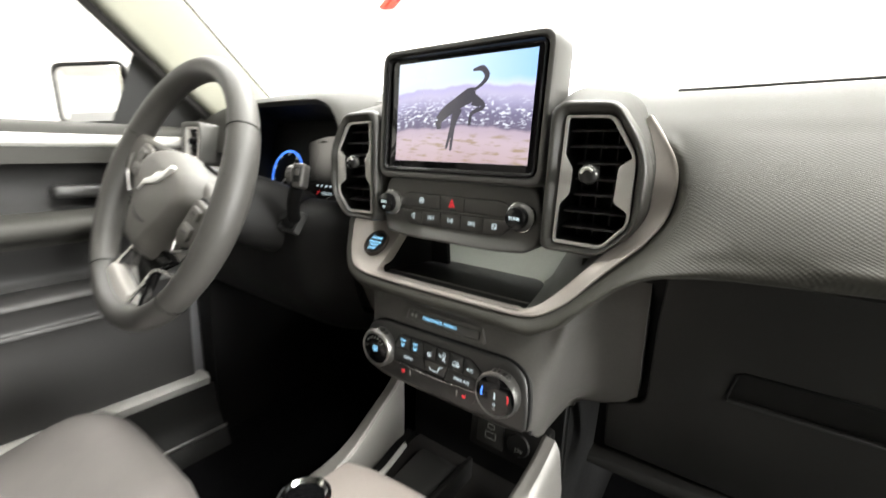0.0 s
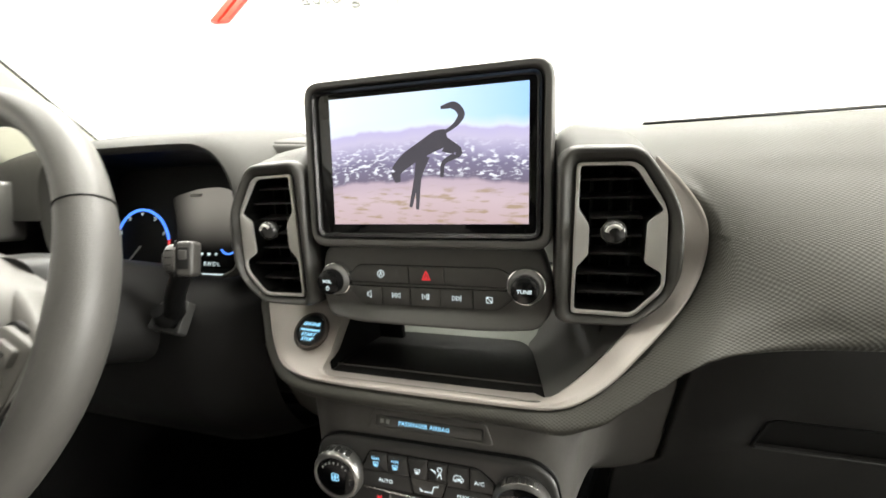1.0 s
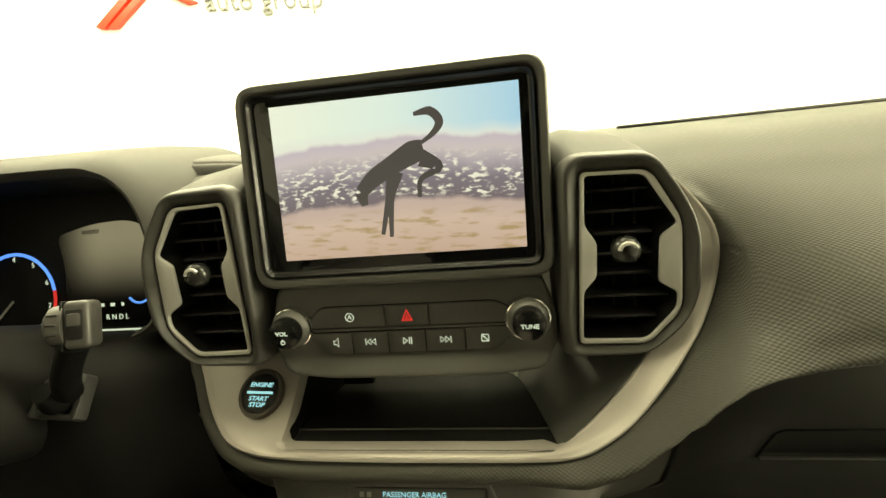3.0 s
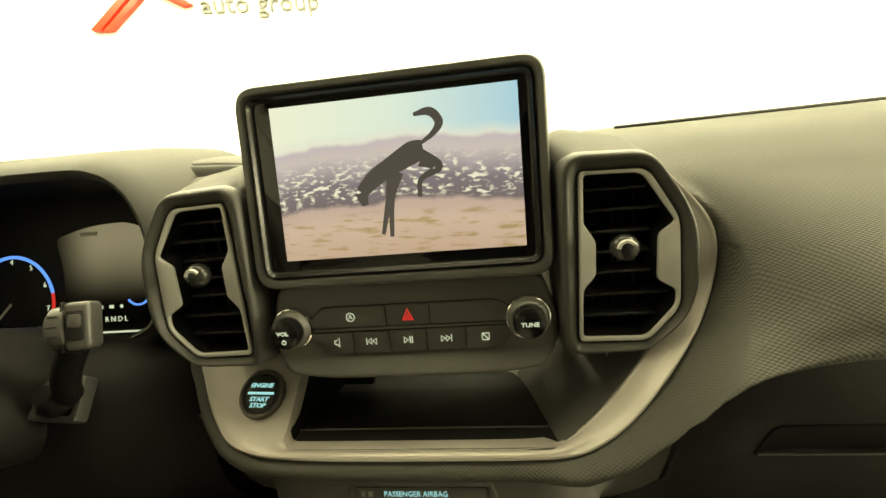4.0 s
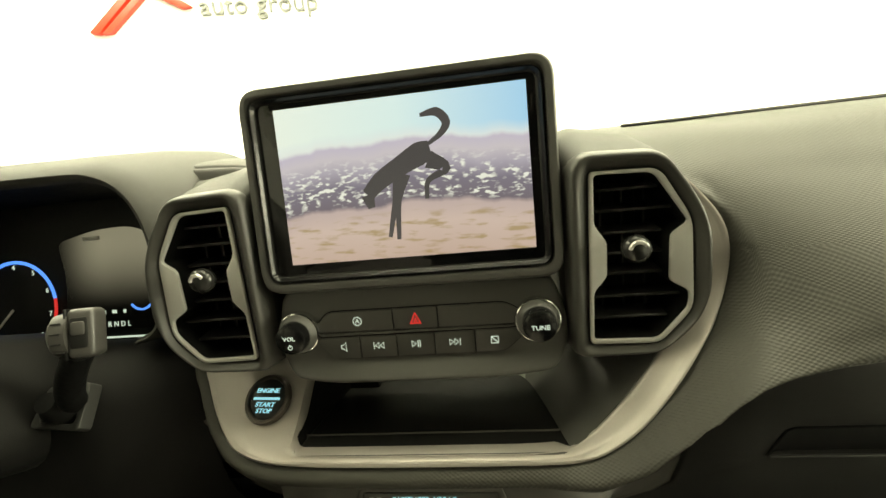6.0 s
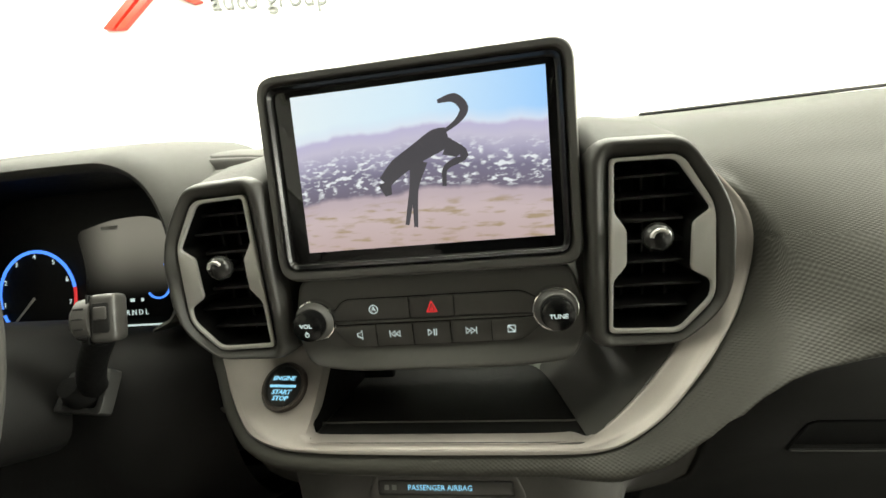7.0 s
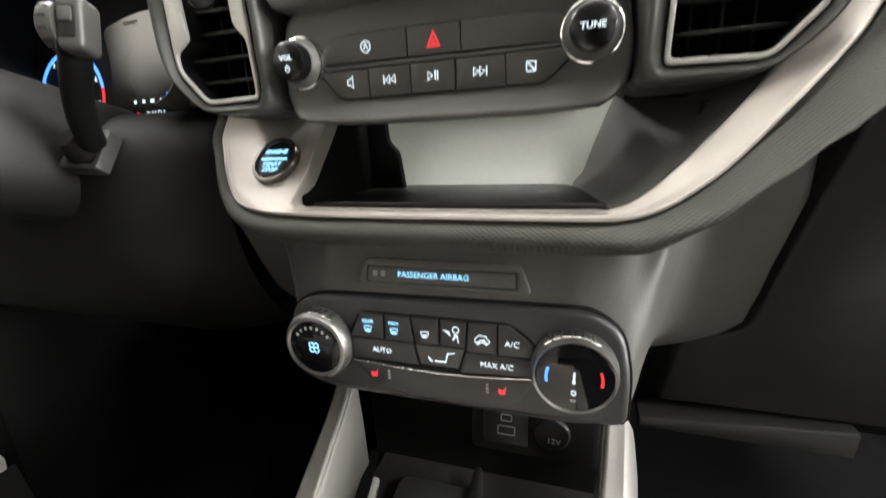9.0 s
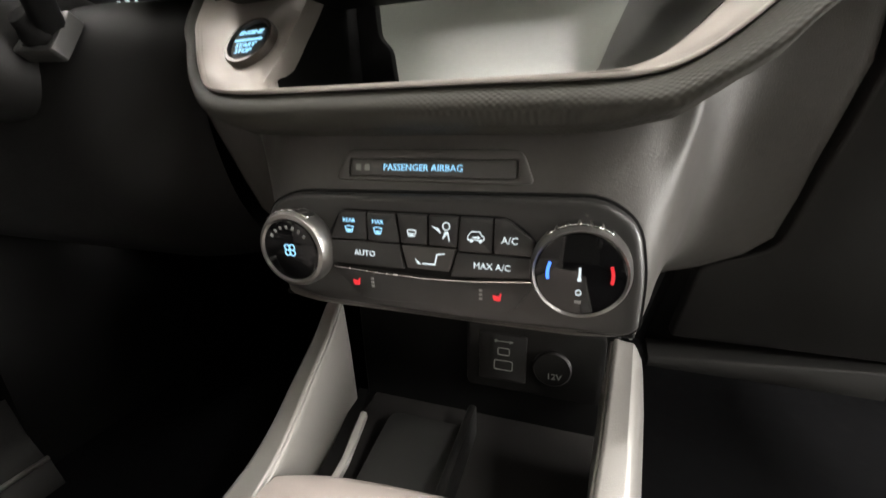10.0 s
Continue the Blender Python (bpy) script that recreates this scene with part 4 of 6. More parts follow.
part("glass_rim", loft([[(x, y + lean(x, z), z) for x, z in inset(rim_line, d)] for d, y in ((-0.0004, 0.002), (0.0, -0.0016), (0.0004, -0.0022), (0.0010, -0.0022), (0.0016, -0.0014), (0.0024, 0.0), (0.0032, 0.0010), (0.0040, 0.0014))]), RIMBLACK, scr, "glossy bevelled rim", 50)
bmq = bmesh.new()
uvl = bmq.loops.layers.uv.new("UVMap")
quad = [bmq.verts.new((x, 0.0012 + lean(x, z), z)) for x, z in ((-0.0828, 1.0415), (0.0892, 1.0415), (0.0892, 1.1495), (-0.0828, 1.1495))]
qf = bmq.faces.new(quad)
for lp, c in zip(qf.loops, ((0, 0), (1, 0), (1, 1), (0, 1))):
    lp[uvl].uv = c
part("lit_picture", bmq, PICTURE, scr, "lit landscape picture")
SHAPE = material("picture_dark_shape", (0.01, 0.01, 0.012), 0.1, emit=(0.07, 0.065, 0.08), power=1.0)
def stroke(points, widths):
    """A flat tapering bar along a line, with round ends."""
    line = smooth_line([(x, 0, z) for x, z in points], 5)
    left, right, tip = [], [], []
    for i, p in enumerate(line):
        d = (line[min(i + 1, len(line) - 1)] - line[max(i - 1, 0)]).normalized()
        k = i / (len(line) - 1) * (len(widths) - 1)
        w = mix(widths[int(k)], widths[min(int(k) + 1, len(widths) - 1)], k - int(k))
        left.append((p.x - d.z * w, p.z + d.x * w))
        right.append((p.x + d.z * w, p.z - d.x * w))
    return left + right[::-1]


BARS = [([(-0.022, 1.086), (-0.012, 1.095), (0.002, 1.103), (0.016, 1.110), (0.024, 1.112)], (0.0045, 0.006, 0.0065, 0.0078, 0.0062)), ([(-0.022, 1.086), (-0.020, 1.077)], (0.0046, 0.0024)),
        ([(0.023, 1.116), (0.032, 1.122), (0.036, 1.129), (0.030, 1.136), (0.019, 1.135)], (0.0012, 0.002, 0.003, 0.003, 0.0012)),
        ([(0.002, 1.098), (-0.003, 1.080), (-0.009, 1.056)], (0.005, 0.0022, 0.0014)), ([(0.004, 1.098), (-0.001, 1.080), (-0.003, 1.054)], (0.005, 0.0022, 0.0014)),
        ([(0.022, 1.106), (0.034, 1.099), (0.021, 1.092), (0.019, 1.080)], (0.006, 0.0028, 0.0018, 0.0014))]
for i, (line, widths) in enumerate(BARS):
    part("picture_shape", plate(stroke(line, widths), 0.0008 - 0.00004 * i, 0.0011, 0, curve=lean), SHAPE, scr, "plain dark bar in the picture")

# audio panel
audio = thing("audio_panel", (0, 0.01, 0.951), "grey audio control panel with two knobs and two rows of buttons", "control panel")
AUD = rounded([(-0.1035, 0.966, 0.012), (-0.1045, 0.990, 0.02), (-0.098, 1.018, 0.010), (-0.086, 1.0235, 0.008), (0.086, 1.0235, 0.008), (0.1000, 1.018, 0.010), (0.1085, 0.990, 0.02), (0.1080, 0.968, 0.012), (0.098, 0.9555, 0.012), (0.06, 0.9520, 0.02), (-0.06, 0.9520, 0.02), (-0.092, 0.956, 0.012)], 0.01)
def audio_face(x, z):
    """Upright behind the buttons, then a chin that comes forward below them."""
    return 0.0020 + 0.10 * max(0.0, z - 1.012) - 0.012 * ramp(0.968, 0.951, z)


part("panel_body", shell(AUD, audio_face, 0.004, 0.03), BEZEL, audio, "", 60)
ROW_UP = [(-0.0765, 0.9905, 0.004), (-0.0640, 1.0040, 0.005), (0.0655, 1.0040, 0.005), (0.0800, 0.9950, 0.004), (0.0775, 0.9885, 0.002), (-0.0750, 0.9885, 0.002)]
ROW_LOW = [(-0.0755, 0.9840, 0.002), (0.0785, 0.9850, 0.002), (0.0770, 0.9800, 0.004), (0.0640, 0.9685, 0.005), (-0.0620, 0.9675, 0.005)]
for row in (ROW_UP, ROW_LOW):
    part("groove", plate(inset(rounded(row, 0.003), -0.0007), 0.0015, 0.003, 0.0002), BLACK, audio, "black gap round a row of buttons")
part("ridge", tube([(-0.074, 0.0016, 0.9864), (-0.03, 0.0010, 0.9864), (0.03, 0.0010, 0.9866), (0.078, 0.0016, 0.9868)], 0.0010, 8), BEZEL, audio, "narrow ridge between the rows")


def row_key(row, a, b):
    """The stretch of a row between two upright cuts."""
    pts = rounded(row, 0.003)
    low = min(q[1] for q in pts)
    high = max(q[1] for q in pts)
    out = [q for q in pts if a <= q[0] <= b]
    for x in (a, b):
        for k in range(len(pts)):
            p, q = pts[k - 1], pts[k]
            if (p[0] - x) * (q[0] - x) < 0:
                out.append((x, mix(p[1], q[1], (x - p[0]) / (q[0] - p[0]))))
    c = (sum(q[0] for q in out) / len(out), (low + high) / 2)
    return sorted(out, key=lambda q: math.atan2(q[1] - c[1], q[0] - c[0]))


keys = {}
for nm, row, a, b in (("stop_start_button", ROW_UP, -0.09, -0.0152), ("hazard_button", ROW_UP, -0.0147, 0.0174), ("blank_button", ROW_UP, 0.0179, 0.09), ("mute_button", ROW_LOW, -0.09, -0.0418),
                      ("back_button", ROW_LOW, -0.0413, -0.0142), ("play_button", ROW_LOW, -0.0137, 0.0136), ("forward_button", ROW_LOW, 0.0141, 0.0426), ("display_button", ROW_LOW, 0.0431, 0.09)):
    keys[nm] = part(nm, plate(row_key(row, a, b), -0.0002, 0.003, 0.0009), KEYGREY, audio)


def flat(points, y, th=0.0003):
    return plate(points, y - th, y + 0.0001, 0)


def outline(points, width, y, th=0.0003):
    return plate(points, y - th, y + 0.0001, 0, [inset(points, width)])


def disc(cx, cz, r, n=20):
    return [(cx + r * math.cos(2 * math.pi * i / n), cz + r * math.sin(2 * math.pi * i / n)) for i in range(n)]


KY = -0.0002
ICON = Matrix.Translation((0, 0, -0.0040))
part("icon", moved(outline([(-0.0028, 0.9962), (0.0058, 0.9962), (0.0015, 1.0052)], 0.0011, KY), ICON), RED_LIT, keys["hazard_button"], "red warning triangle")
part("icon", moved(outline([(0.0000, 0.9978), (0.0030, 0.9978), (0.0015, 1.0012)], 0.0007, KY), ICON), RED_LIT, keys["hazard_button"], "red inner triangle")
part("icon", moved(joined(outline(disc(-0.0415, 1.0004, 0.0034), 0.0006, KY)), ICON), WHITE_LIT, keys["stop_start_button"], "white ring icon")
part("icon", words("A", 0.0050, ICON @ pose(-0.0415, KY - 0.0002, 1.0004)), WHITE_LIT, keys["stop_start_button"], "white letter icon")
part("icon", moved(joined(outline([(-0.0562, 0.9795), (-0.0545, 0.9795), (-0.0522, 0.9775), (-0.0522, 0.9850), (-0.0545, 0.9828), (-0.0562, 0.9828)], 0.0005, KY)), ICON), WHITE_LIT, keys["mute_button"], "white speaker icon")
part("icon", moved(joined(flat([(-0.0315, 0.9785), (-0.0309, 0.9785), (-0.0309, 0.9837), (-0.0315, 0.9837)], KY), outline([(-0.0272, 0.9785), (-0.0272, 0.9837), (-0.0306, 0.9811)], 0.0005, KY), outline([(-0.0236, 0.9785), (-0.0236, 0.9837), (-0.0270, 0.9811)], 0.0005, KY)), ICON), WHITE_LIT, keys["back_button"], "white skip-back icon")
part("icon", moved(joined(outline([(-0.0030, 0.9785), (0.0006, 0.9811), (-0.0030, 0.9837)], 0.0005, KY), flat([(0.0013, 0.9785), (0.0020, 0.9785), (0.0020, 0.9837), (0.0013, 0.9837)], KY), flat([(0.0028, 0.9785), (0.0035, 0.9785), (0.0035, 0.9837), (0.0028, 0.9837)], KY)), ICON), WHITE_LIT, keys["play_button"], "white play and pause icon")
part("icon", moved(joined(outline([(0.0245, 0.9785), (0.0280, 0.9811), (0.0245, 0.9837)], 0.0005, KY), outline([(0.0281, 0.9785), (0.0316, 0.9811), (0.0281, 0.9837)], 0.0005, KY), flat([(0.0319, 0.9785), (0.0325, 0.9785), (0.0325, 0.9837), (0.0319, 0.9837)], KY)), ICON), WHITE_LIT, keys["forward_button"], "white skip-forward icon")
part("icon", moved(joined(outline(rounded([(0.0540, 0.9785), (0.0596, 0.9785), (0.0596, 0.9840), (0.0540, 0.9840)], 0.001), 0.0006, KY), flat([(0.0543, 0.9832), (0.0549, 0.9837), (0.0593, 0.9793), (0.0587, 0.9788)], KY)), ICON), WHITE_LIT, keys["display_button"], "white crossed square icon")


def audio_knob(x, z, text, extra):
    k = part("knob", lathe([(0.0109, 0.0), (0.0110, -0.006), (0.0112, -0.0165), (0.0107, -0.0190), (0.0092, -0.0202), (0.0005, -0.0206)], 40, pose(x, 0.003, z)), KNOBCAP, audio, "black knob")
    part("knob_ring", lathe([(0.0160, 0.001), (0.0160, -0.0045), (0.0155, -0.0062), (0.0147, -0.0066)], 40, pose(x, 0.003, z), False), CHROME, k, "chrome ring")
    part("knob_collar", lathe([(0.0148, -0.003), (0.0147, -0.0068), (0.0142, -0.0082), (0.0118, -0.0112), (0.0105, -0.0114)], 40, pose(x, 0.003, z), False), BEZEL, k, "grey cone inside the ring")
    part("lettering", words(text, 0.0041, pose(x, -0.0179, z + (0.0014 if extra else -0.0003)) @ Matrix.Diagonal((1.12, 1, 1, 1)), bold=0.00006), WHITE_LIT, k, "white letters")
    if extra:
        part("icon", joined(outline(disc(x + 0.0002, z - 0.0048, 0.0017, 14), 0.0004, -0.0177), flat([(x, z - 0.0045), (x + 0.0004, z - 0.0045), (x + 0.0004, z - 0.0025), (x, z - 0.0025)], -0.0178)), WHITE_LIT, k, "white power ring")


audio_knob(-0.0862, 0.9905, "VOL", True)
audio_knob(0.0872, 0.9910, "TUNE", False)

# ---- instrument cluster ----
clu = thing("instrument_cluster", (-0.376, 0.12, 0.96), "black instrument cluster with a blue-ringed tachometer and a grey display", "instrument cluster")
CLM = pose(-0.376, 0.105, 1.035, -10)
part("face", moved(plate(slab(-0.155, 0.155, -0.085, 0.095, 0.02), 0, 0.008, 0.001), CLM), BLACK, clu, "black face")
tach = part("tachometer", lathe([(0.0520, 0.001), (0.0520, -0.0005), (0.0510, -0.0008), (0.0005, -0.0008)], 48, CLM @ pose(-0.081, 0, -0.036)), BLACK, clu, "round dial")


def arc(r, w, a0, a1, n=40):
    pts = [(r * math.cos(radians(mix(a0, a1, i / n))), r * math.sin(radians(mix(a0, a1, i / n)))) for i in range(n + 1)]
    return pts + [((r - w) * x / r, (r - w) * z / r) for x, z in reversed(pts)]


TM = CLM @ pose(-0.081, -0.0012, -0.036)
part("lit_ring", moved(plate(arc(0.0510, 0.0034, 9, 228), -0.0004, 0.0004, 0), TM), RING_BLUE, tach, "lit blue ring")
part("red_zone", moved(plate(arc(0.0510, 0.0034, -48, 9, 20), -0.0004, 0.0004, 0), TM), RED_LIT, tach, "lit red end of the ring")
for i in range(9):
    a = radians(225 - i * 33.75)
    part("numeral", words(str(i), 0.0078, TM @ pose(0.0435 * math.cos(a), -0.0005, 0.0435 * math.sin(a))), WHITE_LIT, tach)
part("needle", moved(plate([(-0.004, -0.0012), (-0.036, -0.0325), (-0.0345, -0.0335), (-0.002, -0.003)], -0.0012, -0.0004, 0), TM), DIMWHITE, tach, "pale needle")
part("grey_display", moved(plate(rounded([(-0.022, -0.062, 0.004), (0.083, -0.066, 0.01), (0.090, -0.02, 0.02), (0.082, 0.034, 0.012), (0.060, 0.042, 0.02), (0.020, 0.041, 0.03), (-0.026, 0.030, 0.01), (-0.016, -0.01, 0.02)], 0.006, 6), -0.001, 0.001, 0.0002), CLM), DISPLAY, clu, "dim grey display")
part("status_line", moved(block(0.006, 0.026, -0.0018, -0.0010, 0.030, 0.034, 0.0002, 1), CLM), DIMWHITE, clu, "small pale status bar")
part("lettering", words("R N D L", 0.0078, CLM @ pose(0.043, -0.0016, -0.0600)), WHITE_LIT, clu, "white gear letters")
part("lettering", words("P", 0.0078, CLM @ pose(0.0175, -0.0016, -0.0600)), RED_LIT, clu, "red gear letter")
part("bright_edge", moved(block(0.010, 0.074, -0.0020, -0.0008, -0.0745, -0.0725, 0.0004, 1), CLM), WHITE_LIT, clu, "bright lower edge of the display")
for i, (x, w) in enumerate(((0.014, 0.003), (0.026, 0.0035), (0.038, 0.005), (0.050, 0.003))):
    part("telltale", moved(block(x - w / 2, x + w / 2, -0.0018, -0.0010, -0.0485, -0.0450, 0.0002, 1), CLM), WHITE_LIT, clu, "small white telltale")
part("gauge_arc", moved(plate([(x + 0.070, z - 0.032) for x, z in arc(0.015, 0.002, 215, 325, 14)], -0.0018, -0.0010, 0), CLM), RING_BLUE, clu, "small blue gauge arc")
part("gauge_arc", moved(plate([(x + 0.045, z - 0.028) for x, z in arc(0.040, 0.0022, -18, 28, 14)], -0.0018, -0.0010, 0), CLM), RING_BLUE, clu, "small blue gauge arc")

# ---- steering wheel ----
PLATE = material("satin_plate_paint", (0.52, 0.50, 0.47), 0.4, metal=0.35, spread=0.05)
WC = Vector((-0.374, -0.1445, 0.991))
WM = Matrix.Translation(WC) @ pose(0, 0, 0, -21.7)
wheel = thing("steering_wheel", tuple(WC), "leather-wrapped steering wheel with grey hub and silver lower spoke", "steering wheel")
RW = 0.176
circle = [(RW * math.cos(2 * math.pi * i / 72), 0, RW * math.sin(2 * math.pi * i / 72)) for i in range(72)]
part("rim", moved(tube(circle, [0.0160 + 0.0022 * max(0, math.cos(4 * math.pi * i / 72)) ** 2 for i in range(72)], 18, True, 1.12), WM), LEATHER, wheel, "dark grey leather rim")
for a in (28, 152, 228, 312):
    c = Vector((RW * math.cos(radians(a)), 0, RW * math.sin(radians(a))))
    t = Vector((math.cos(radians(a)), 0, math.sin(radians(a))))
    rr = 0.0160 + 0.0022 * max(0, math.cos(2 * radians(a))) ** 2 + 0.0003
    ringp = [c + rr * (math.cos(2 * math.pi * k / 20) * t + 1.12 * math.sin(2 * math.pi * k / 20) * Vector((0, 1, 0))) for k in range(20)]
    part("seam", moved(tube(ringp, 0.0007, 6, True), WM), BLACK, wheel, "dark stitched seam")


def dome(points, y0, y1, steps=7, r=0.012):
    """A cushion: the outline swells from y1 up to a rounded front at y0."""
    c = Vector((sum(p[0] for p in points) / len(points), sum(p[1] for p in points) / len(points)))
    loops = []
    for i in range(steps + 1):
        a = math.pi / 2 * i / steps
        s, y = 1 - 0.30 * (1 - math.cos(a)) - 0.02 * i / steps, mix(y1, y0, math.sin(a))
        loops.append([(c.x + (p[0] - c.x) * s, y, c.y + (p[1] - c.y) * s) for p in points])
    for s, dy in ((0.45, -0.0015), (0.2, -0.0022)):
        loops.append([(c.x + (p[0] - c.x) * s, y0 + dy, c.y + (p[1] - c.y) * s) for p in points])
    return loft(loops, True, True, True)


SM = WM @ pose(0, 0, 0, 0, 18, 0)  # the wheel stands slightly turned
BADGE = material("badge_metal", (0.80, 0.79, 0.77), 0.32, metal=0.5, spread=0.04)
hubline = rounded([(-0.100, 0.020, 0.016), (-0.070, 0.047, 0.025), (0.070, 0.047, 0.025), (0.100, 0.020, 0.016), (0.082, -0.022, 0.03), (0.052, -0.062, 0.03), (0.036, -0.100, 0.02), (-0.036, -0.100, 0.02), (-0.052, -0.062, 0.03), (-0.082, -0.022, 0.03)], 0.02, 6)
hub = part("hub", moved(dome(hubline, -0.016, 0.040), SM), HUB, wheel, "smooth grey airbag cover")
# crease laid on as a dark bar, its shade in the colour
part("crease", moved(tube(smooth_line([(-0.066, 0.002, -0.026), (-0.040, -0.0125, -0.040), (0, -0.0170, -0.047), (0.040, -0.0125, -0.040), (0.066, 0.002, -0.026)], 4), 0.0024, 8), SM), LOWER, hub, "crease across the cover, its shade painted dark")
part("badge", moved(plate([(0.92 * a, 0.92 * b) for a, b in [(-0.046, -0.012), (-0.030, 0.004), (-0.012, 0.006), (0.006, 0.016), (0.020, 0.014), (0.044, 0.026), (0.046, 0.022), (0.026, 0.006), (0.008, -0.002), (-0.016, -0.004), (-0.030, -0.005), (-0.042, -0.015)]], -0.0205, -0.014, 0.0008), WM @ pose(0.008, 0, 0.004)), BADGE, hub, "plain bright metal badge shape")
for sx in (-1, 1):
    loops = []
    for x, zc, hz, y, hy in ((0.055, 0.010, 0.034, 0.026, 0.016), (0.085, 0.008, 0.032, 0.022, 0.013), (0.120, 0.004, 0.030, 0.014, 0.011), (0.150, 0.002, 0.030, 0.006, 0.010), (0.168, 0.002, 0.033, 0.002, 0.010)):
        loops.append([(sx * x, y + hy * q[0], zc + hz * q[1]) for q in rounded([(-1, -1), (1, -1), (1, 1), (-1, 1)], 0.5, 4)])
    sp = part("spoke", moved(loft(loops, True, True, True), SM), HUB, wheel, "grey side spoke")
    pod = rounded([(sx * 0.094, 0.026), (sx * 0.138, 0.026), (sx * 0.136, -0.022), (sx * 0.100, -0.040), (sx * 0.084, -0.026)], 0.008, 4)
    part("button_pod", moved(plate(pod, -0.002, 0.014, 0.003), SM), HUB, sp, "grey button pod")
    part("pod_gap", moved(plate(inset(pod, -0.004), 0.004, 0.016, 0.002), SM), BLACK, sp, "black gap round the pod")
    for bx, bz, w, h in ((0.116, 0.012, 0.012, 0.007), (0.113, -0.014, 0.013, 0.009)):
        part("thumb_button", moved(plate(rounded([(sx * bx - w, bz - h), (sx * bx + w, bz - h), (sx * bx + w, bz + h), (sx * bx - w, bz + h)], 0.004, 3), -0.006, 0.006, 0.0015), SM), HUB, sp, "grey thumb button")
        part("button_mark", moved(block(sx * bx - 0.4 * w, sx * bx + 0.4 * w, -0.0063, -0.0055, bz - 0.001, bz + 0.001, 0.0002, 1), SM), BLACK, sp, "dark button mark")
    part("spoke_trim", moved(tube([(sx * 0.086, 0.002, -0.034), (sx * 0.102, -0.003, -0.047), (sx * 0.140, -0.004, -0.028), (sx * 0.150, -0.005, 0.0)], 0.0016, 8), SM), KNOBRING, sp, "thin silver spoke line")
    edge = smooth_line([(sx * 0.112, 0.016, -0.078), (sx * 0.078, 0.016, -0.088), (sx * 0.046, 0.013, -0.102), (sx * 0.047, 0.006, -0.130), (sx * 0.054, -0.006, -0.168)], 5)
    part("silver_edge", moved(tube(edge, 0.0024, 8), SM), DULLCHROME, wheel, "bright silver lower spoke edge")
lowspoke = part("lower_spoke", moved(plate(rounded([(-0.080, -0.070), (0.080, -0.070), (0.046, -0.102), (0.047, -0.130), (0.056, -0.170), (-0.056, -0.170), (-0.047, -0.130), (-0.046, -0.102)], 0.005, 4), 0.012, 0.024, 0.003), SM), GLOSS, wheel, "glossy black lower spoke")
part("lower_plate", moved(plate(rounded([(-0.046, -0.140), (0.046, -0.140), (0.053, -0.170), (-0.053, -0.170)], 0.004, 4), -0.004, 0.014, 0.003), SM), PLATE, lowspoke, "satin silver lower plate")

# column
col = thing("steering_column", (-0.374, 0.0, 0.93), "dark plastic steering column shroud behind the wheel", "steering column")
axis = [Vector((-0.374, -0.095, 0.975)), Vector((-0.374, -0.06, 0.962)), Vector((-0.374, -0.01, 0.945)), Vector((-0.374, 0.06, 0.922))]
loops = []
for p, rx, rz in zip(axis, (0.050, 0.060, 0.066, 0.072), (0.048, 0.058, 0.060, 0.060)):
    loops.append([(p.x + rx * q[0], p.y, p.z + rz * q[1]) for q in rounded([(-1, -1), (1, -1), (1, 1), (-1, 1)], 0.7, 6)])
part("shroud", loft(loops, True, True, False), LOWER, col, "", 60)
# lever with a boxy end
LEVERGREY = material("lever_plastic", (0.045, 0.043, 0.040), 0.42, spread=0.08, bump=0.2, bump_scale=1500)
lev = thing("column_lever", (-0.272, -0.02, 0.94), "grey column lever with a boxy switch end standing in a boot", "lever")
stem = smooth_line([(-0.286, 0.004, 0.930), (-0.272, -0.016, 0.952), (-0.246, -0.034, 0.977), (-0.2165, -0.047, 1.004)], 6)
part("stem", tube(stem, [mix(0.0095, 0.0088, i / (len(stem) - 1)) for i in range(len(stem))], 14), BLACK, lev, "dark curved stem")
LM = pose(-0.2135, -0.050, 1.016, -14, 3, 24) @ Matrix.Diagonal((0.86, 0.85, 0.96, 1))
endb = part("switch_end", moved(block(-0.0010, 0.0170, -0.0105, 0.0105, -0.0165, 0.0165, 0.0040, 3), LM), LEVERGREY, lev, "grey boxy switch end")
drum = lathe([(0.0005, -0.0135), (0.0100, -0.0130), (0.0138, -0.0100), (0.0148, -0.004), (0.0148, 0.0)], 28, pose(0, 0, 0, 0, 0, -90))
part("drum", moved(drum, LM), LEVERGREY, lev, "ribbed round end of the lever")
for i in range(9):
    a = radians(150 + i * 26)
    part("rib", moved(block(-0.0085, -0.002, -0.0006, 0.0006, -0.0006, 0.0006, 0.0003, 1), LM @ pose(0, 0.0152 * math.cos(a), 0.0152 * math.sin(a))), LOWER, lev)
part("rocker", moved(block(0.0015, 0.0130, -0.0118, -0.006, -0.0100, 0.0110, 0.002, 2), LM), LOWER, endb, "dark rocker switch")
part("rocker_ridge", moved(block(0.003, 0.0115, -0.0135, -0.008, -0.0010, 0.0080, 0.0015, 2), LM), LEVERGREY, endb, "grey rocker ridge")
part("collar", moved(block(-0.0022, -0.0007, -0.0102, 0.0102, -0.0167, 0.0167, 0.0004, 1), LM), BLACK, endb, "dark dividing groove")
BM2 = pose(-0.286, -0.0125, 0.945, -38) @ Matrix.Diagonal((0.9, 1, 0.80, 1))
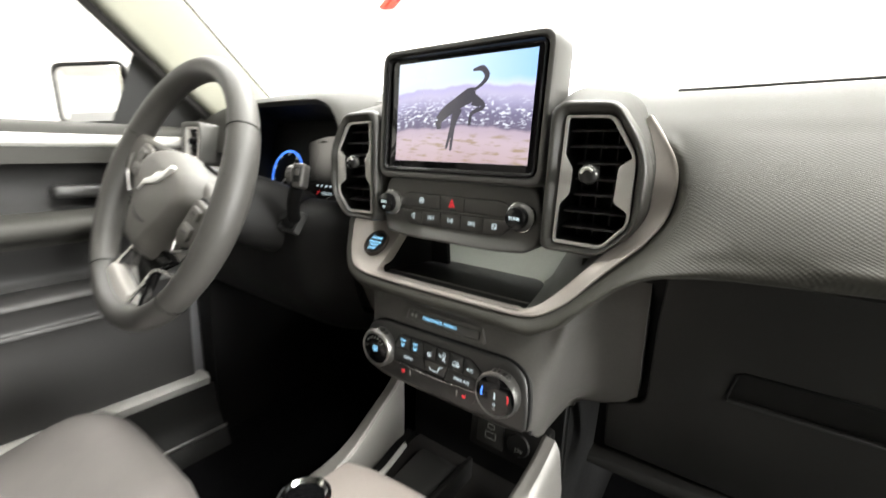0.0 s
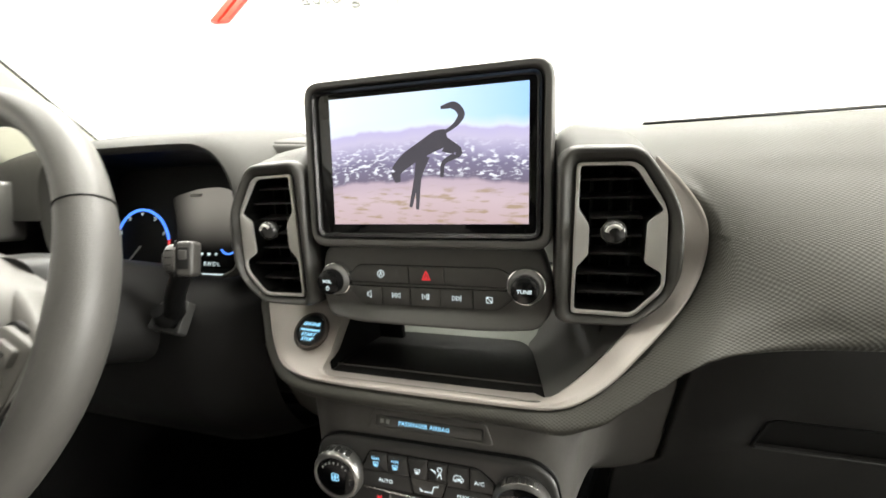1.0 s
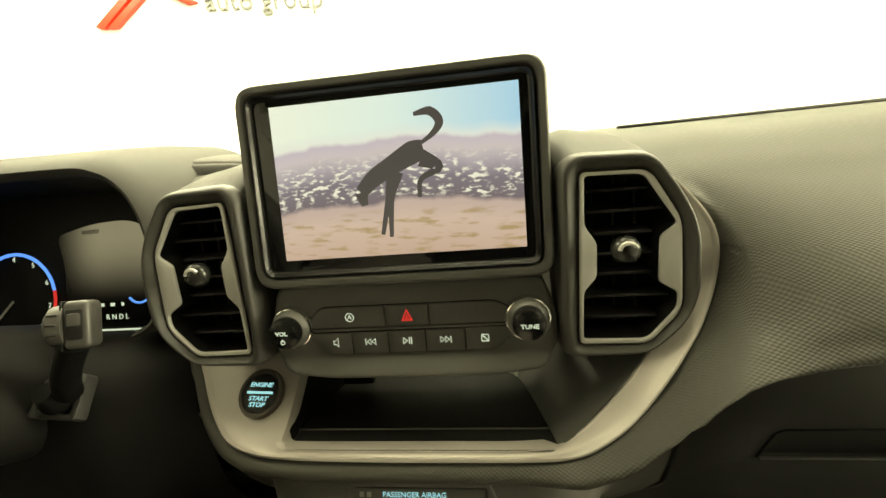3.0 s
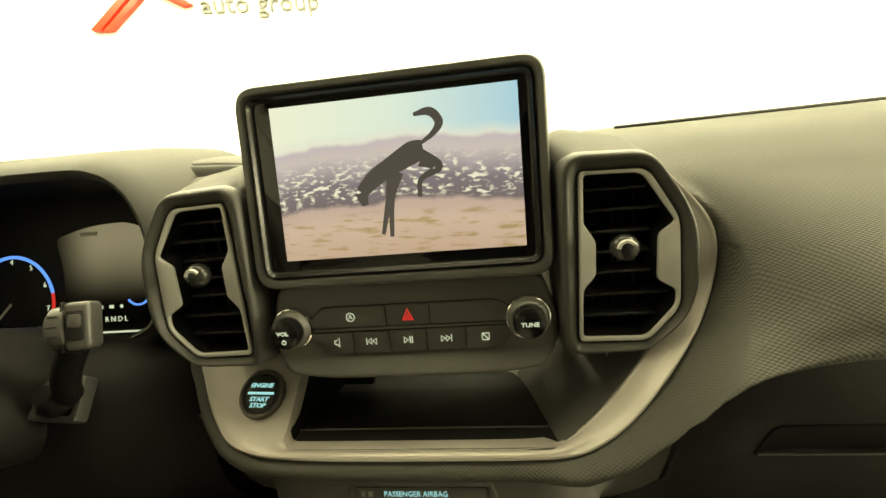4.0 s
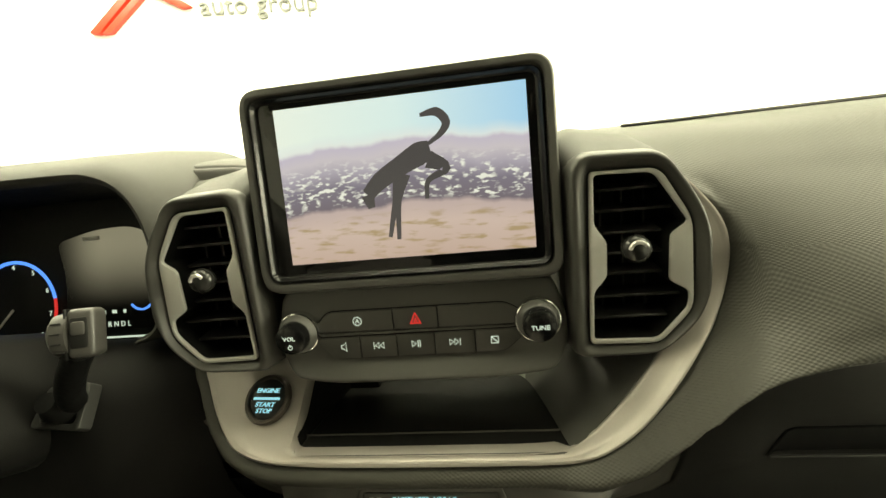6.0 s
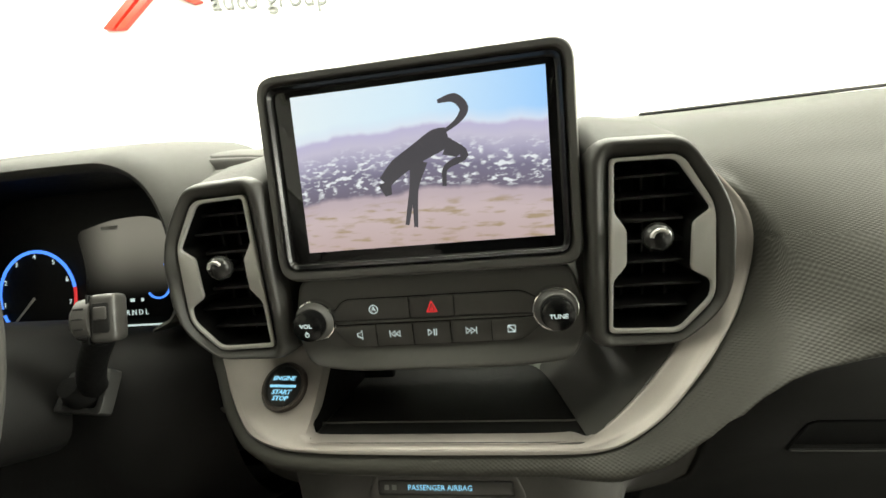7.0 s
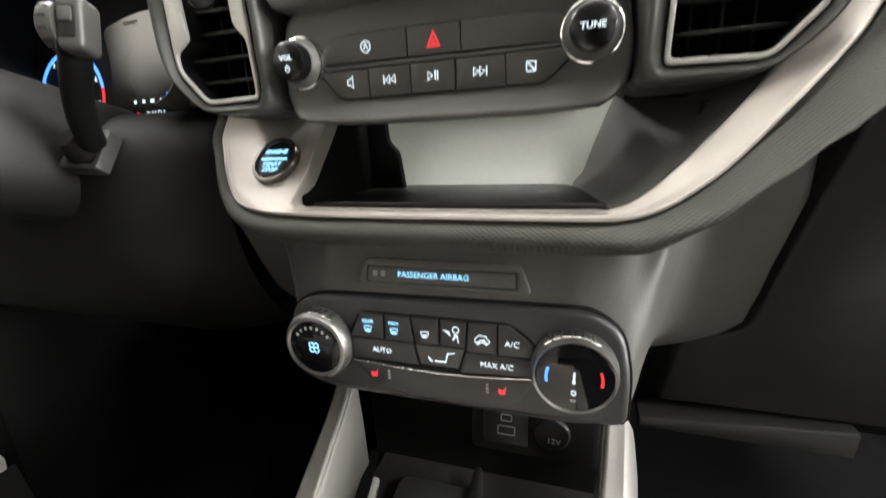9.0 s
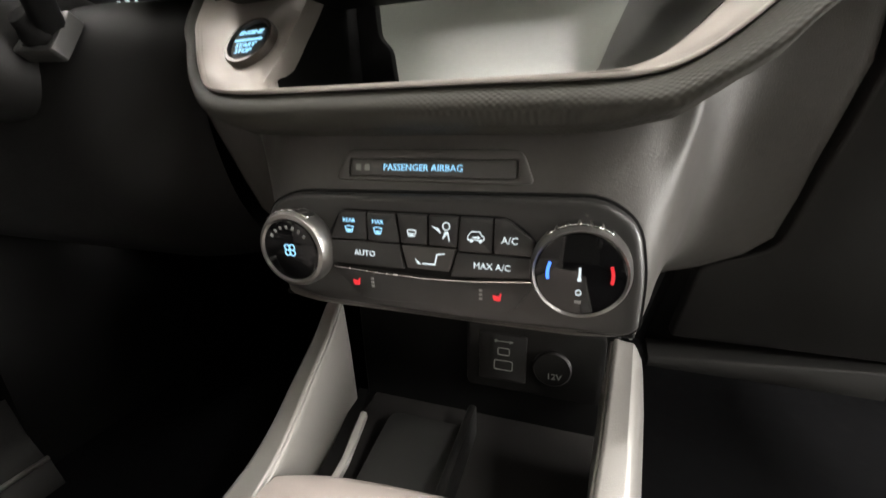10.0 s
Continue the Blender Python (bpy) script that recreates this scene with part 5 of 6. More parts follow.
part("boot_frame", moved(plate(rounded([(-0.030, -0.024), (0.030, -0.028), (0.024, 0.026), (-0.026, 0.022)], 0.006, 3), -0.001, 0.012, 0.001, [rounded([(-0.022, -0.018), (0.022, -0.021), (0.017, 0.020), (-0.019, 0.016)], 0.006, 3)]), BM2 @ Matrix.Scale(0.84, 4)), BUTTON, lev, "dark grey frame round the boot")
part("boot", moved(lathe([(0.0185, 0.004), (0.0180, -0.002), (0.0160, -0.006), (0.0125, -0.009), (0.0095, -0.015)], 28), BM2), BLACK, lev, "black folded boot")

# driver's outer vent
ov = thing("side_air_vent", (-0.585, 0.03, 1.03), "upright driver-side air vent with black slats and silver frame", "air vent")
OM = pose(-0.645, 0.012, 1.060, -6, 0, 12) @ Matrix.Scale(0.78, 4)
part("bezel", moved(plate(rounded([(-0.040, -0.058), (0.034, -0.058), (0.040, 0), (0.034, 0.050), (-0.040, 0.050)], 0.012, 4), -0.006, 0.06, 0.005, [rounded([(-0.024, -0.042), (0.022, -0.042), (0.027, 0), (0.022, 0.036), (-0.024, 0.036)], 0.006, 3)]), OM), BEZEL, ov, "grey surround")
part("silver_frame", moved(plate(rounded([(-0.025, -0.043), (0.023, -0.043), (0.028, 0), (0.023, 0.037), (-0.025, 0.037)], 0.006, 3), -0.003, 0.01, 0.001, [rounded([(-0.020, -0.038), (0.018, -0.038), (0.022, 0), (0.018, 0.032), (-0.020, 0.032)], 0.005, 3)]), OM), VENTSILVER, ov, "silver frame")
part("duct", moved(block(-0.024, 0.026, 0.03, 0.035, -0.042, 0.036, 0), OM), BLACK, ov, "dark duct")
for i in range(5):
    part("slat", moved(block(-0.020, 0.020, 0.006, 0.022, -0.030 + i * 0.014 - 0.001, -0.030 + i * 0.014 + 0.001, 0.0005, 1), OM), SLAT, ov)
part("knob", moved(lathe([(0.004, 0.01), (0.007, 0.0), (0.009, -0.006), (0.005, -0.010), (0.0005, -0.011)], 18), OM), GLOSS, ov, "round glossy adjuster knob")

# ---- lower centre: climate stack ----
stack = thing("centre_stack", (0, 0.05, 0.76), "dark grey lower centre stack under the dashboard lip", "centre stack")
STACK = [(0.745, 0.122, -0.006, 0.132), (0.752, 0.1230, -0.010, 0.134), (0.762, 0.1238, -0.013, 0.144), (0.772, 0.1245, -0.014, 0.170), (0.785, 0.1248, -0.0138, 0.192), (0.800, 0.125, -0.0135, 0.204), (0.83, 0.127, -0.009, 0.206),
         (0.85, 0.129, -0.004, 0.206), (0.87, 0.132, 0.002, 0.207), (0.900, 0.136, 0.010, 0.208)]


def glove_y(z):
    """The glovebox face and the stack's flank beside it lean back towards the floor."""
    return 0.066 + 0.44 * (0.833 - z)


loops = []
for z, w, yf, xo in STACK:
    yg = glove_y(z) - 0.003
    span = xo - w
    d = yg - yf
    half = [(w - 0.040, yf), (w - 0.022, yf + 0.003), (w - 0.008, yf + 0.009), (w + 0.03 * span, yf + 0.26 * d), (w + 0.11 * span, yf + 0.43 * d), (w + 0.21 * span, yf + 0.65 * d), (w + 0.33 * span, yf + 0.85 * d), (w + 0.50 * span, yf + 0.97 * d), (w + 0.80 * span, yg - 0.0002), (xo - 0.001, yg), (xo, yg + 0.004), (xo, yg + 0.05)]
    line = [(-x, y, z) for x, y in reversed(half)] + [(x, yf, z) for x in (-0.07, 0.0, 0.07)] + [(x, y, z) for x, y in half]
    loops.append([(p.x, p.y, mix(max(p.z, 0.7585), p.z, ramp(0.112, 0.122, abs(p.x)))) for p in smooth_line(line, 4)])
loops.append([(x, y, 0.955 if x > 0.145 else z) for x, y, z in loops[-1]])
part("stack_body", loft(loops, False), STACKGREY, stack, "hard grained stack body", 60)
part("stack_underside", block(-0.119, 0.119, -0.004, 0.10, 0.7575, 0.7620, 0.001, 1), BLACK, stack, "dark underside")

ind = thing("airbag_indicator", (0, -0.004, 0.845), "narrow black indicator strip with lit blue lettering", "indicator")
IM = pose(-0.002, -0.0035, 0.8525, -14)
part("frame", moved(plate(rounded([(-0.062, -0.008), (0.062, -0.008), (0.054, 0.011), (-0.054, 0.011)], 0.005, 3), -0.0015, 0.008, 0.001, [rounded([(-0.0525, -0.0055), (0.0525, -0.0055), (0.0525, 0.0055), (-0.0525, 0.0055)], 0.002, 3)]), IM), STACKGREY, ind, "grey frame")
part("strip", moved(plate(rounded([(-0.0515, -0.0048), (0.0515, -0.0048), (0.0515, 0.0048), (-0.0515, 0.0048)], 0.002, 3), -0.0012, 0.006, 0.0005), IM), STRIPGREY, ind, "grey strip")
part("lettering", words("PASSENGER AIRBAG", 0.0056, IM @ pose(-0.004, -0.0015, 0)), BLUE_LIT, ind, "lit blue letters")
for x in (-0.046, -0.040):
    part("dim_mark", moved(block(x - 0.0018, x + 0.0018, -0.0016, -0.0011, -0.002, 0.002, 0.0002, 1), IM), SIGNGREY, ind, "dim unlit mark")

clim = thing("climate_panel", (0, -0.018, 0.762), "black climate control panel with two large knobs and lit buttons", "control panel")
CLI = rounded([(-0.1150, 0.776, 0.012), (-0.1175, 0.805, 0.02), (-0.1120, 0.829, 0.010), (-0.092, 0.8375, 0.012), (0.095, 0.8405, 0.014), (0.113, 0.829, 0.014), (0.1185, 0.803, 0.02), (0.1185, 0.770, 0.006), (0.112, 0.7645, 0.006), (0.03, 0.7615, 0.02), (-0.085, 0.7635, 0.012)], 0.01)


def clim_bow(x, z):
    return 0.10 * max(0.0, z - 0.80) + 0.25 * max(0.0, 0.772 - z)


part("panel_body", shell(CLI, lambda x, z: -0.0185 + clim_bow(x, z), 0.0045, 0.0), CLIMATE, clim, "dark panel face", 60)
part("groove", plate(denser(inset(CLI, -0.0012), 0.008), -0.0150, -0.012, 0.0004, curve=clim_bow), BLACK, clim, "black gap round the panel")
part("button_field", plate(denser(rounded([(-0.068, 0.8100, 0.006), (-0.057, 0.8290, 0.006), (0.048, 0.8290, 0.006), (0.064, 0.8170, 0.006), (0.064, 0.7950, 0.006), (0.015, 0.7900, 0.01), (-0.064, 0.7925, 0.006)], 0.006), 0.01), -0.0192, -0.017, 0.0003, curve=clim_bow), BLACK, clim, "black button field")
CB = [("rear_defrost_button", [(-0.0640, 0.8105), (-0.0560, 0.8280), (-0.0384, 0.8280), (-0.0384, 0.8105)]), ("front_defrost_button", [(-0.0376, 0.8105), (-0.0376, 0.8280), (-0.0190, 0.8280), (-0.0165, 0.8105)]),
      ("screen_button", [(-0.0155, 0.8105), (-0.0180, 0.8280), (0.0012, 0.8280), (0.0012, 0.8105)]), ("face_button", [(0.0020, 0.8105), (0.0020, 0.8280), (0.0200, 0.8280), (0.0190, 0.8105)]),
      ("floor_button", [(-0.0155, 0.8095), (0.0188, 0.8095), (0.0140, 0.7955), (-0.0120, 0.7955)]),
      ("recirculation_button", [(0.0210, 0.8280), (0.0395, 0.8280), (0.0395, 0.8085), (0.0195, 0.8085)]), ("cooling_button", [(0.0403, 0.8280), (0.0475, 0.8280), (0.0620, 0.8170), (0.0620, 0.8085), (0.0403, 0.8085)]),
      ("auto_button", [(-0.0640, 0.8097), (-0.0168, 0.8097), (-0.0138, 0.7945), (-0.0640, 0.7945)]), ("full_cooling_button", [(0.0192, 0.8077), (0.0620, 0.8077), (0.0620, 0.7960), (0.0150, 0.7925)])]
ck = {}
for nm, pts in CB:
    ck[nm] = part(nm, plate(rounded([(*p, 0.0012) for p in pts], 0.001, 2), -0.0212, -0.018, 0.0008, curve=clim_bow), KEYGREY if nm == "floor_button" else BUTTON, clim)


def cw(text, x, z, size, owner, mat=WHITE_LIT):
    part("lettering", words(text, size, pose(x, -0.0214 + clim_bow(x, z), z)), mat, owner, "lit letters")


cw("REAR", -0.0500, 0.8225, 0.0036, ck["rear_defrost_button"], BLUE_LIT)
cw("MAX", -0.0305, 0.8225, 0.0036, ck["front_defrost_button"], BLUE_LIT)
cw("AUTO", -0.0400, 0.8025, 0.0052, ck["auto_button"])
cw("A/C", 0.0490, 0.8165, 0.0056, ck["cooling_button"])
cw("MAX A/C", 0.0395, 0.8010, 0.0052, ck["full_cooling_button"])


def icon_at(owner, mat, *polys):
    part("icon", joined(*[plate(o, -0.0216, -0.0209, 0, h, curve=clim_bow) for o, h in polys]), mat, owner, "lit icon")


for owner, x in (("rear_defrost_button", -0.050), ("front_defrost_button", -0.0305), ("screen_button", -0.0085)):
    o = rounded([(x - 0.0031, 0.8190), (x, 0.8196, 0.002), (x + 0.0031, 0.8190), (x + 0.0019, 0.8150), (x - 0.0019, 0.8150)], 0.0005, 2)
    icon_at(ck[owner], BLUE_LIT if x < -0.02 else WHITE_LIT, (o, [inset(o, 0.0005)]), ([(x - 0.0015, 0.8172), (x + 0.0015, 0.8172), (x + 0.0010, 0.8157), (x - 0.0010, 0.8157)], []))
icon_at(ck["face_button"], WHITE_LIT, (disc(0.0128, 0.8225, 0.0024), [disc(0.0128, 0.8225, 0.0018)]), ([(0.0040, 0.8222), (0.0095, 0.8180), (0.0085, 0.8208)], []), ([(0.0122, 0.8195), (0.0140, 0.8192), (0.0150, 0.8140), (0.0143, 0.8140), (0.0134, 0.8180), (0.0110, 0.8150), (0.0104, 0.8156)], []))
icon_at(ck["floor_button"], WHITE_LIT, ([(-0.0020, 0.7990), (0.0060, 0.7990), (0.0075, 0.8050), (0.0120, 0.8060), (0.0120, 0.8067), (0.0068, 0.8058), (0.0055, 0.7998), (-0.0020, 0.7997)], []), ([(-0.0065, 0.8022), (-0.0030, 0.7988), (-0.0052, 0.7992)], []))
o = rounded([(0.0252, 0.8155), (0.0350, 0.8155), (0.0350, 0.8180), (0.0335, 0.8186), (0.0325, 0.8207), (0.0275, 0.8207), (0.0258, 0.8186), (0.0252, 0.8180)], 0.0006, 2)
icon_at(ck["recirculation_button"], WHITE_LIT, (o, [inset(o, 0.0005)]), (disc(0.0276, 0.8153, 0.0010, 12), []), (disc(0.0328, 0.8153, 0.0010, 12), []), ([(0.0283, 0.8176), (0.0312, 0.8176), (0.0312, 0.8184), (0.0325, 0.8172), (0.0312, 0.8160), (0.0312, 0.8168), (0.0283, 0.8168)], []))
part("seat_heat_strip", plate(denser(rounded([(-0.064, 0.7905, 0.002), (0.0, 0.7885, 0.004), (0.064, 0.7935, 0.002), (0.052, 0.7735, 0.006), (-0.045, 0.7705, 0.006)], 0.004), 0.008), -0.0196, -0.017, 0.0005, curve=clim_bow), BUTTON, clim, "dark strip with seat heating buttons")
part("strip_line", tube([(-0.064, -0.0197, 0.7915), (-0.03, -0.0200, 0.7898), (0.0, -0.0200, 0.7892), (0.03, -0.0200, 0.7908), (0.064, -0.0197, 0.7940)], 0.0006, 6), DULLCHROME, clim, "thin bright line")
for x in (-0.0485, 0.0425):
    part("seat_icon", plate(rounded([(x - 0.0026, 0.7835), (x - 0.0018, 0.7800), (x + 0.0020, 0.7800), (x + 0.0026, 0.7855), (x + 0.0008, 0.7828)], 0.0006, 2), -0.0202, -0.0195, 0, curve=clim_bow), RED_LIT, clim, "lit red seat icon")
    for k in range(3):
        part("level_mark", plate([(x + 0.0105 * (1 if x < 0 else -1), 0.7795 + 0.0026 * k), (x + 0.0105 * (1 if x < 0 else -1) + 0.0018, 0.7795 + 0.0026 * k), (x + 0.0105 * (1 if x < 0 else -1) + 0.0018, 0.7809 + 0.0026 * k), (x + 0.0105 * (1 if x < 0 else -1), 0.7809 + 0.0026 * k)], -0.0202, -0.0195, 0, curve=clim_bow), SIGNGREY, clim, "dim level mark")


def climate_knob(x, z, face_r):
    k = part("knob", lathe([(0.0250, -0.016), (0.0255, -0.020), (0.0250, -0.0265), (0.0235, -0.0292), (face_r + 0.0012, -0.0300), (face_r, -0.0290)], 48, pose(x, 0, z), False), KNOBRING, clim, "dark satin metal knob ring")
    part("knob_face", lathe([(face_r, -0.020), (face_r, -0.0288), (face_r - 0.001, -0.0294), (0.0005, -0.0296)], 48, pose(x, 0, z)), GLOSS, k, "glossy black knob face")
    # grip marks on top only, made bright in place of the ring's highlight
    for i in range(6):
        a = radians(62 + i * 13)
        c = Vector((x + 0.0252 * math.cos(a), -0.0225, z + 0.0252 * math.sin(a)))
        part("grip_mark", moved(block(-0.0024, 0.0024, -0.0040, 0.0040, -0.0006, 0.0006, 0.0002, 1), Matrix.Translation(c) @ pose(0, 0, 0, 0, 90 - math.degrees(a), 0)), CHROME, k, "grip mark, chromed for the ring's top highlight")
    return k


kf = climate_knob(-0.0885, 0.8030, 0.0202)
kt = climate_knob(0.0860, 0.8045, 0.0222)
for a in (45, 135, 225, 315):
    cx, cz = -0.0885 + 0.0026 * math.cos(radians(a)), 0.8035 + 0.0026 * math.sin(radians(a))
    part("fan_blade", outline(disc(cx, cz, 0.0022, 14), 0.0007, -0.0297), BLUE_LIT, kf, "lit fan blade mark")
for i in range(7):
    a = radians(40 + i * 17)
    part("speed_mark", flat([(-0.0885 + r * math.cos(a + d), 0.8030 + r * math.sin(a + d)) for r, d in ((0.0145, -0.05), (0.0165, -0.05), (0.0165, 0.05), (0.0145, 0.05))], -0.0297), SIGNGREY, kf, "dim speed mark")
part("cold_mark", moved(plate(arc(0.0165, 0.0016, 158, 192, 8), -0.0302, -0.0296, 0), pose(0.086, 0, 0.8045)), RING_BLUE, kt, "lit blue arc")
part("hot_mark", moved(plate(arc(0.0165, 0.0016, -12, 22, 8), -0.0302, -0.0296, 0), pose(0.086, 0, 0.8045)), RED_LIT, kt, "lit red arc")
part("thermometer_mark", joined(flat([(0.0855, 0.8025), (0.0867, 0.8025), (0.0867, 0.8085), (0.0855, 0.8085)], -0.0297), flat(disc(0.0861, 0.8022, 0.0011, 12), -0.0297)), WHITE_LIT, kt, "white thermometer mark")
part("power_mark", outline(disc(0.0861, 0.7950, 0.0016, 14), 0.0005, -0.0297), WHITE_LIT, kt, "white power ring")
part("rest_mark", flat([(0.0845, 0.7890), (0.0877, 0.7890), (0.0877, 0.7905), (0.0845, 0.7905)], -0.0297), SIGNGREY, kt, "dim mark")

# ---- console ----
con = thing("centre_console", (0, -0.15, 0.40), "centre console with pale rails, open cubby and padded top", "centre console")
RAIL = [((0.124, 0.055, 0.722), 0.012), ((0.122, 0.030, 0.704), 0.0125), ((0.118, -0.010, 0.684), 0.0130), ((0.114, -0.045, 0.667), 0.0140), ((0.112, -0.080, 0.656), 0.016), ((0.112, -0.14, 0.650), 0.019), ((0.112, -0.40, 0.650), 0.020)]
for sx in (-1, 1):
    loops = []
    line = smooth_line([p for p, w in RAIL], 4)
    for i, p in enumerate(line):
        w = mix(RAIL[min(i // 4, 6)][1], RAIL[min(i // 4 + 1, 6)][1], (i % 4) / 4)
        sec = [(w + 0.012, -0.30), (w + 0.006, -0.06), (w + 0.001, -0.024), (w - 0.001, -0.014), (w - 0.005, -0.005), (0.35 * w, -0.001), (-w + 0.0075, 0.0), (-w + 0.0060, 0.0008), (-w + 0.0042, 0.0009), (-w + 0.0030, 0.0), (-w + 0.0026, -0.0016), (-w + 0.0012, -0.0020), (-w + 0.0004, -0.0035), (-w, -0.010), (-w - 0.002, -0.05), (-w - 0.003, -0.12)]
        loops.append([(sx * (p.x + a), p.y, p.z + b) for a, b in sec])
    part("rail", loft(loops, False, False, False), RAILSATIN, con, "pale satin side rail", 40)
deck = [(-0.096, -0.066), (-0.05, -0.058), (0.03, -0.052), (0.096, -0.056)]
loops = []
for k, (dy, dz) in enumerate(((0.0, 0.625), (0.006, 0.64), (0.004, 0.652), (-0.004, 0.6595), (-0.016, 0.6625), (-0.10, 0.6645), (-0.40, 0.6645))):
    loops.append([(p.x, p.y + dy, dz - 0.004 * (abs(p.x) / 0.096) ** 4) for p in smooth_line([(x, y, 0) for x, y in deck], 5)])
part("padded_top", loft(loops, False), PADVINYL, con, "smooth beige-grey padded top", 60)
part("cubby_floor", block(-0.115, 0.115, -0.07, 0.14, 0.575, 0.590, 0.002, 1), RUBBER, con, "black cubby floor")
part("cubby_back", block(-0.125, 0.125, 0.100, 0.108, 0.58, 0.75, 0.002, 1), BLACK, con, "dark cubby back")
tray_m = pose(-0.036, 0.0, 0.606, 8)
part("phone_tray", moved(plate(rounded([(-0.036, -0.065), (0.040, -0.065), (0.040, 0.055), (-0.036, 0.055)], 0.012, 4), 0, 0.01, 0.002), tray_m @ pose(0, 0, 0, -90)), BUTTON, con, "dark phone tray")
part("tray_edge", loft([[(x - 0.0035, y, 0.615), (x - 0.003, y, 0.6195), (x, y, 0.6203), (x + 0.003, y, 0.6195), (x + 0.0035, y, 0.615)] for x, y in ((-0.076, -0.065), (-0.0805, -0.015), (-0.0900, 0.028), (-0.0925, 0.038))], False), VENTSILVER, con, "bright tray edge")
part("tray_gap", loft([[(x - 0.016, y, 0.6185), (x - 0.0052, y, 0.6165)] for x, y in ((-0.076, -0.065), (-0.0805, -0.015), (-0.0935, 0.043), (-0.099, 0.070))], False), BLACK, con, "black gap beside the tray edge")
part("divider", block(-0.001, 0.007, -0.06, 0.075, 0.585, 0.622, 0.003, 2), LOWER, con, "dark divider")
part("footwell_side", block(-0.140, 0.140, -0.40, 0.12, 0.36, 0.58, 0.01, 2), LOWER, con, "dark lower body of the console")

# unseen tunnel block, added to stop light crossing between the footwells
part("tunnel", block(-0.128, 0.128, 0.112, 0.69, 0.36, 0.735, 0.01, 2), BLACK, con, "unseen black carpeted tunnel under the stack, added to stop cross light")

usb = thing("charging_panel", (0.055, 0.08, 0.64), "dark panel with charging ports in the console cubby", "socket panel")
UM = pose(0.056, 0.084, 0.675, -4)
part("panel_body", moved(plate(rounded([(-0.060, -0.034), (0.058, -0.034), (0.058, 0.030), (-0.060, 0.030)], 0.006, 3), -0.003, 0.012, 0.002), UM), LOWER, usb, "dark panel")
part("port_plate", moved(plate(rounded([(-0.048, -0.024), (-0.006, -0.024), (-0.006, 0.022), (-0.048, 0.022)], 0.003, 3), -0.005, 0.0, 0.001), UM), GLOVEGREY, usb, "black port plate")
for z, h, w in ((-0.008, 0.0050, 0.0085), (0.0055, 0.0038, 0.0055)):
    o = rounded([(-0.026 - w, z - h), (-0.026 + w, z - h), (-0.026 + w, z + h), (-0.026 - w, z + h)], 0.002, 3)
    part("port_mark", moved(outline(o, 0.0009, -0.005), UM), SIGNGREY, usb, "pale port outline")
part("port_sign", moved(joined(flat([(-0.032, 0.0150), (-0.019, 0.0150), (-0.019, 0.0158), (-0.032, 0.0158)], -0.005), flat(disc(-0.033, 0.0154, 0.0014, 10), -0.005), flat([(-0.021, 0.0137), (-0.021, 0.0171), (-0.0175, 0.0154)], -0.005)), UM), SIGNGREY, usb, "pale port symbol")
sock = part("power_socket", moved(lathe([(0.0165, 0.002), (0.0165, -0.005), (0.0150, -0.0068), (0.0005, -0.0072)], 32, pose(0.016, 0, -0.004)), UM), LOWER, usb, "round black socket cap")
part("lettering", words("12V", 0.0080, UM @ pose(0.018, -0.0076, -0.010)), SIGNGREY, sock, "grey letters")

gear = thing("gear_dial", (-0.070, -0.155, 0.664), "round dark gear dial with a chrome ring on the console", "gear selector")
part("dial_ring", lathe([(0.030, 0.002), (0.031, -0.008), (0.029, -0.018), (0.025, -0.020), (0.022, -0.017)], 36, pose(-0.070, -0.155, 0.664, -90), False), CHROME, gear, "chrome ring")
part("dial_top", lathe([(0.023, 0.0), (0.023, -0.016), (0.0005, -0.018)], 36, pose(-0.070, -0.155, 0.664, -90)), GLOSS, gear, "glossy black top")

# ---- glovebox ----
glo = thing("glovebox", (0.40, 0.07, 0.68), "dark grey closed glovebox with a recessed latch", "glovebox")


def glove_bow(x, z):
    return glove_y(z) - 0.066


LATCHGREY = material("latch_plastic", (0.014, 0.0137, 0.0133), 0.42, spec=0.25, bump=0.3, bump_scale=1400)
LATCH = rounded([(0.279, 0.833, 0.004), (0.284, 0.869, 0.008), (0.452, 0.869, 0.008), (0.452, 0.833, 0.006)], 0.005, 3)
part("door", plate(denser(rounded([(0.168, 0.690, 0.004), (0.70, 0.690, 0.02), (0.70, 0.962, 0.01), (0.222, 0.962, 0.005), (0.2165, 0.90, 0.02), (0.2140, 0.83, 0.02), (0.212, 0.790, 0.012), (0.171, 0.770, 0.006)], 0.01), 0.012), 0.066, 0.085, 0.003, [LATCH], curve=glove_bow), GLOVEGREY, glo, "grained dark door", 60)
part("latch_recess", plate(inset(LATCH, -0.001), 0.0725, 0.078, 0, curve=glove_bow), LATCHGREY, glo, "sunk latch recess")
# latch rim: lit lower edge and shaded outline put in as coloured lines
part("latch_lip", tube([(0.281, 0.0655, 0.8325), (0.34, 0.0652, 0.8325), (0.44, 0.0652, 0.8325)], 0.0014, 8), BUTTON, glo, "latch edge painted lighter where light catches it")
part("latch_shade_line", tube([(x, glove_y(z) + 0.0008, z) for x, z in ((0.2795, 0.8335), (0.2815, 0.850), (0.2840, 0.866), (0.2890, 0.8695), (0.37, 0.8697), (0.452, 0.8697))], 0.0016, 8), BLACK, glo, "black line for the shade round the latch")
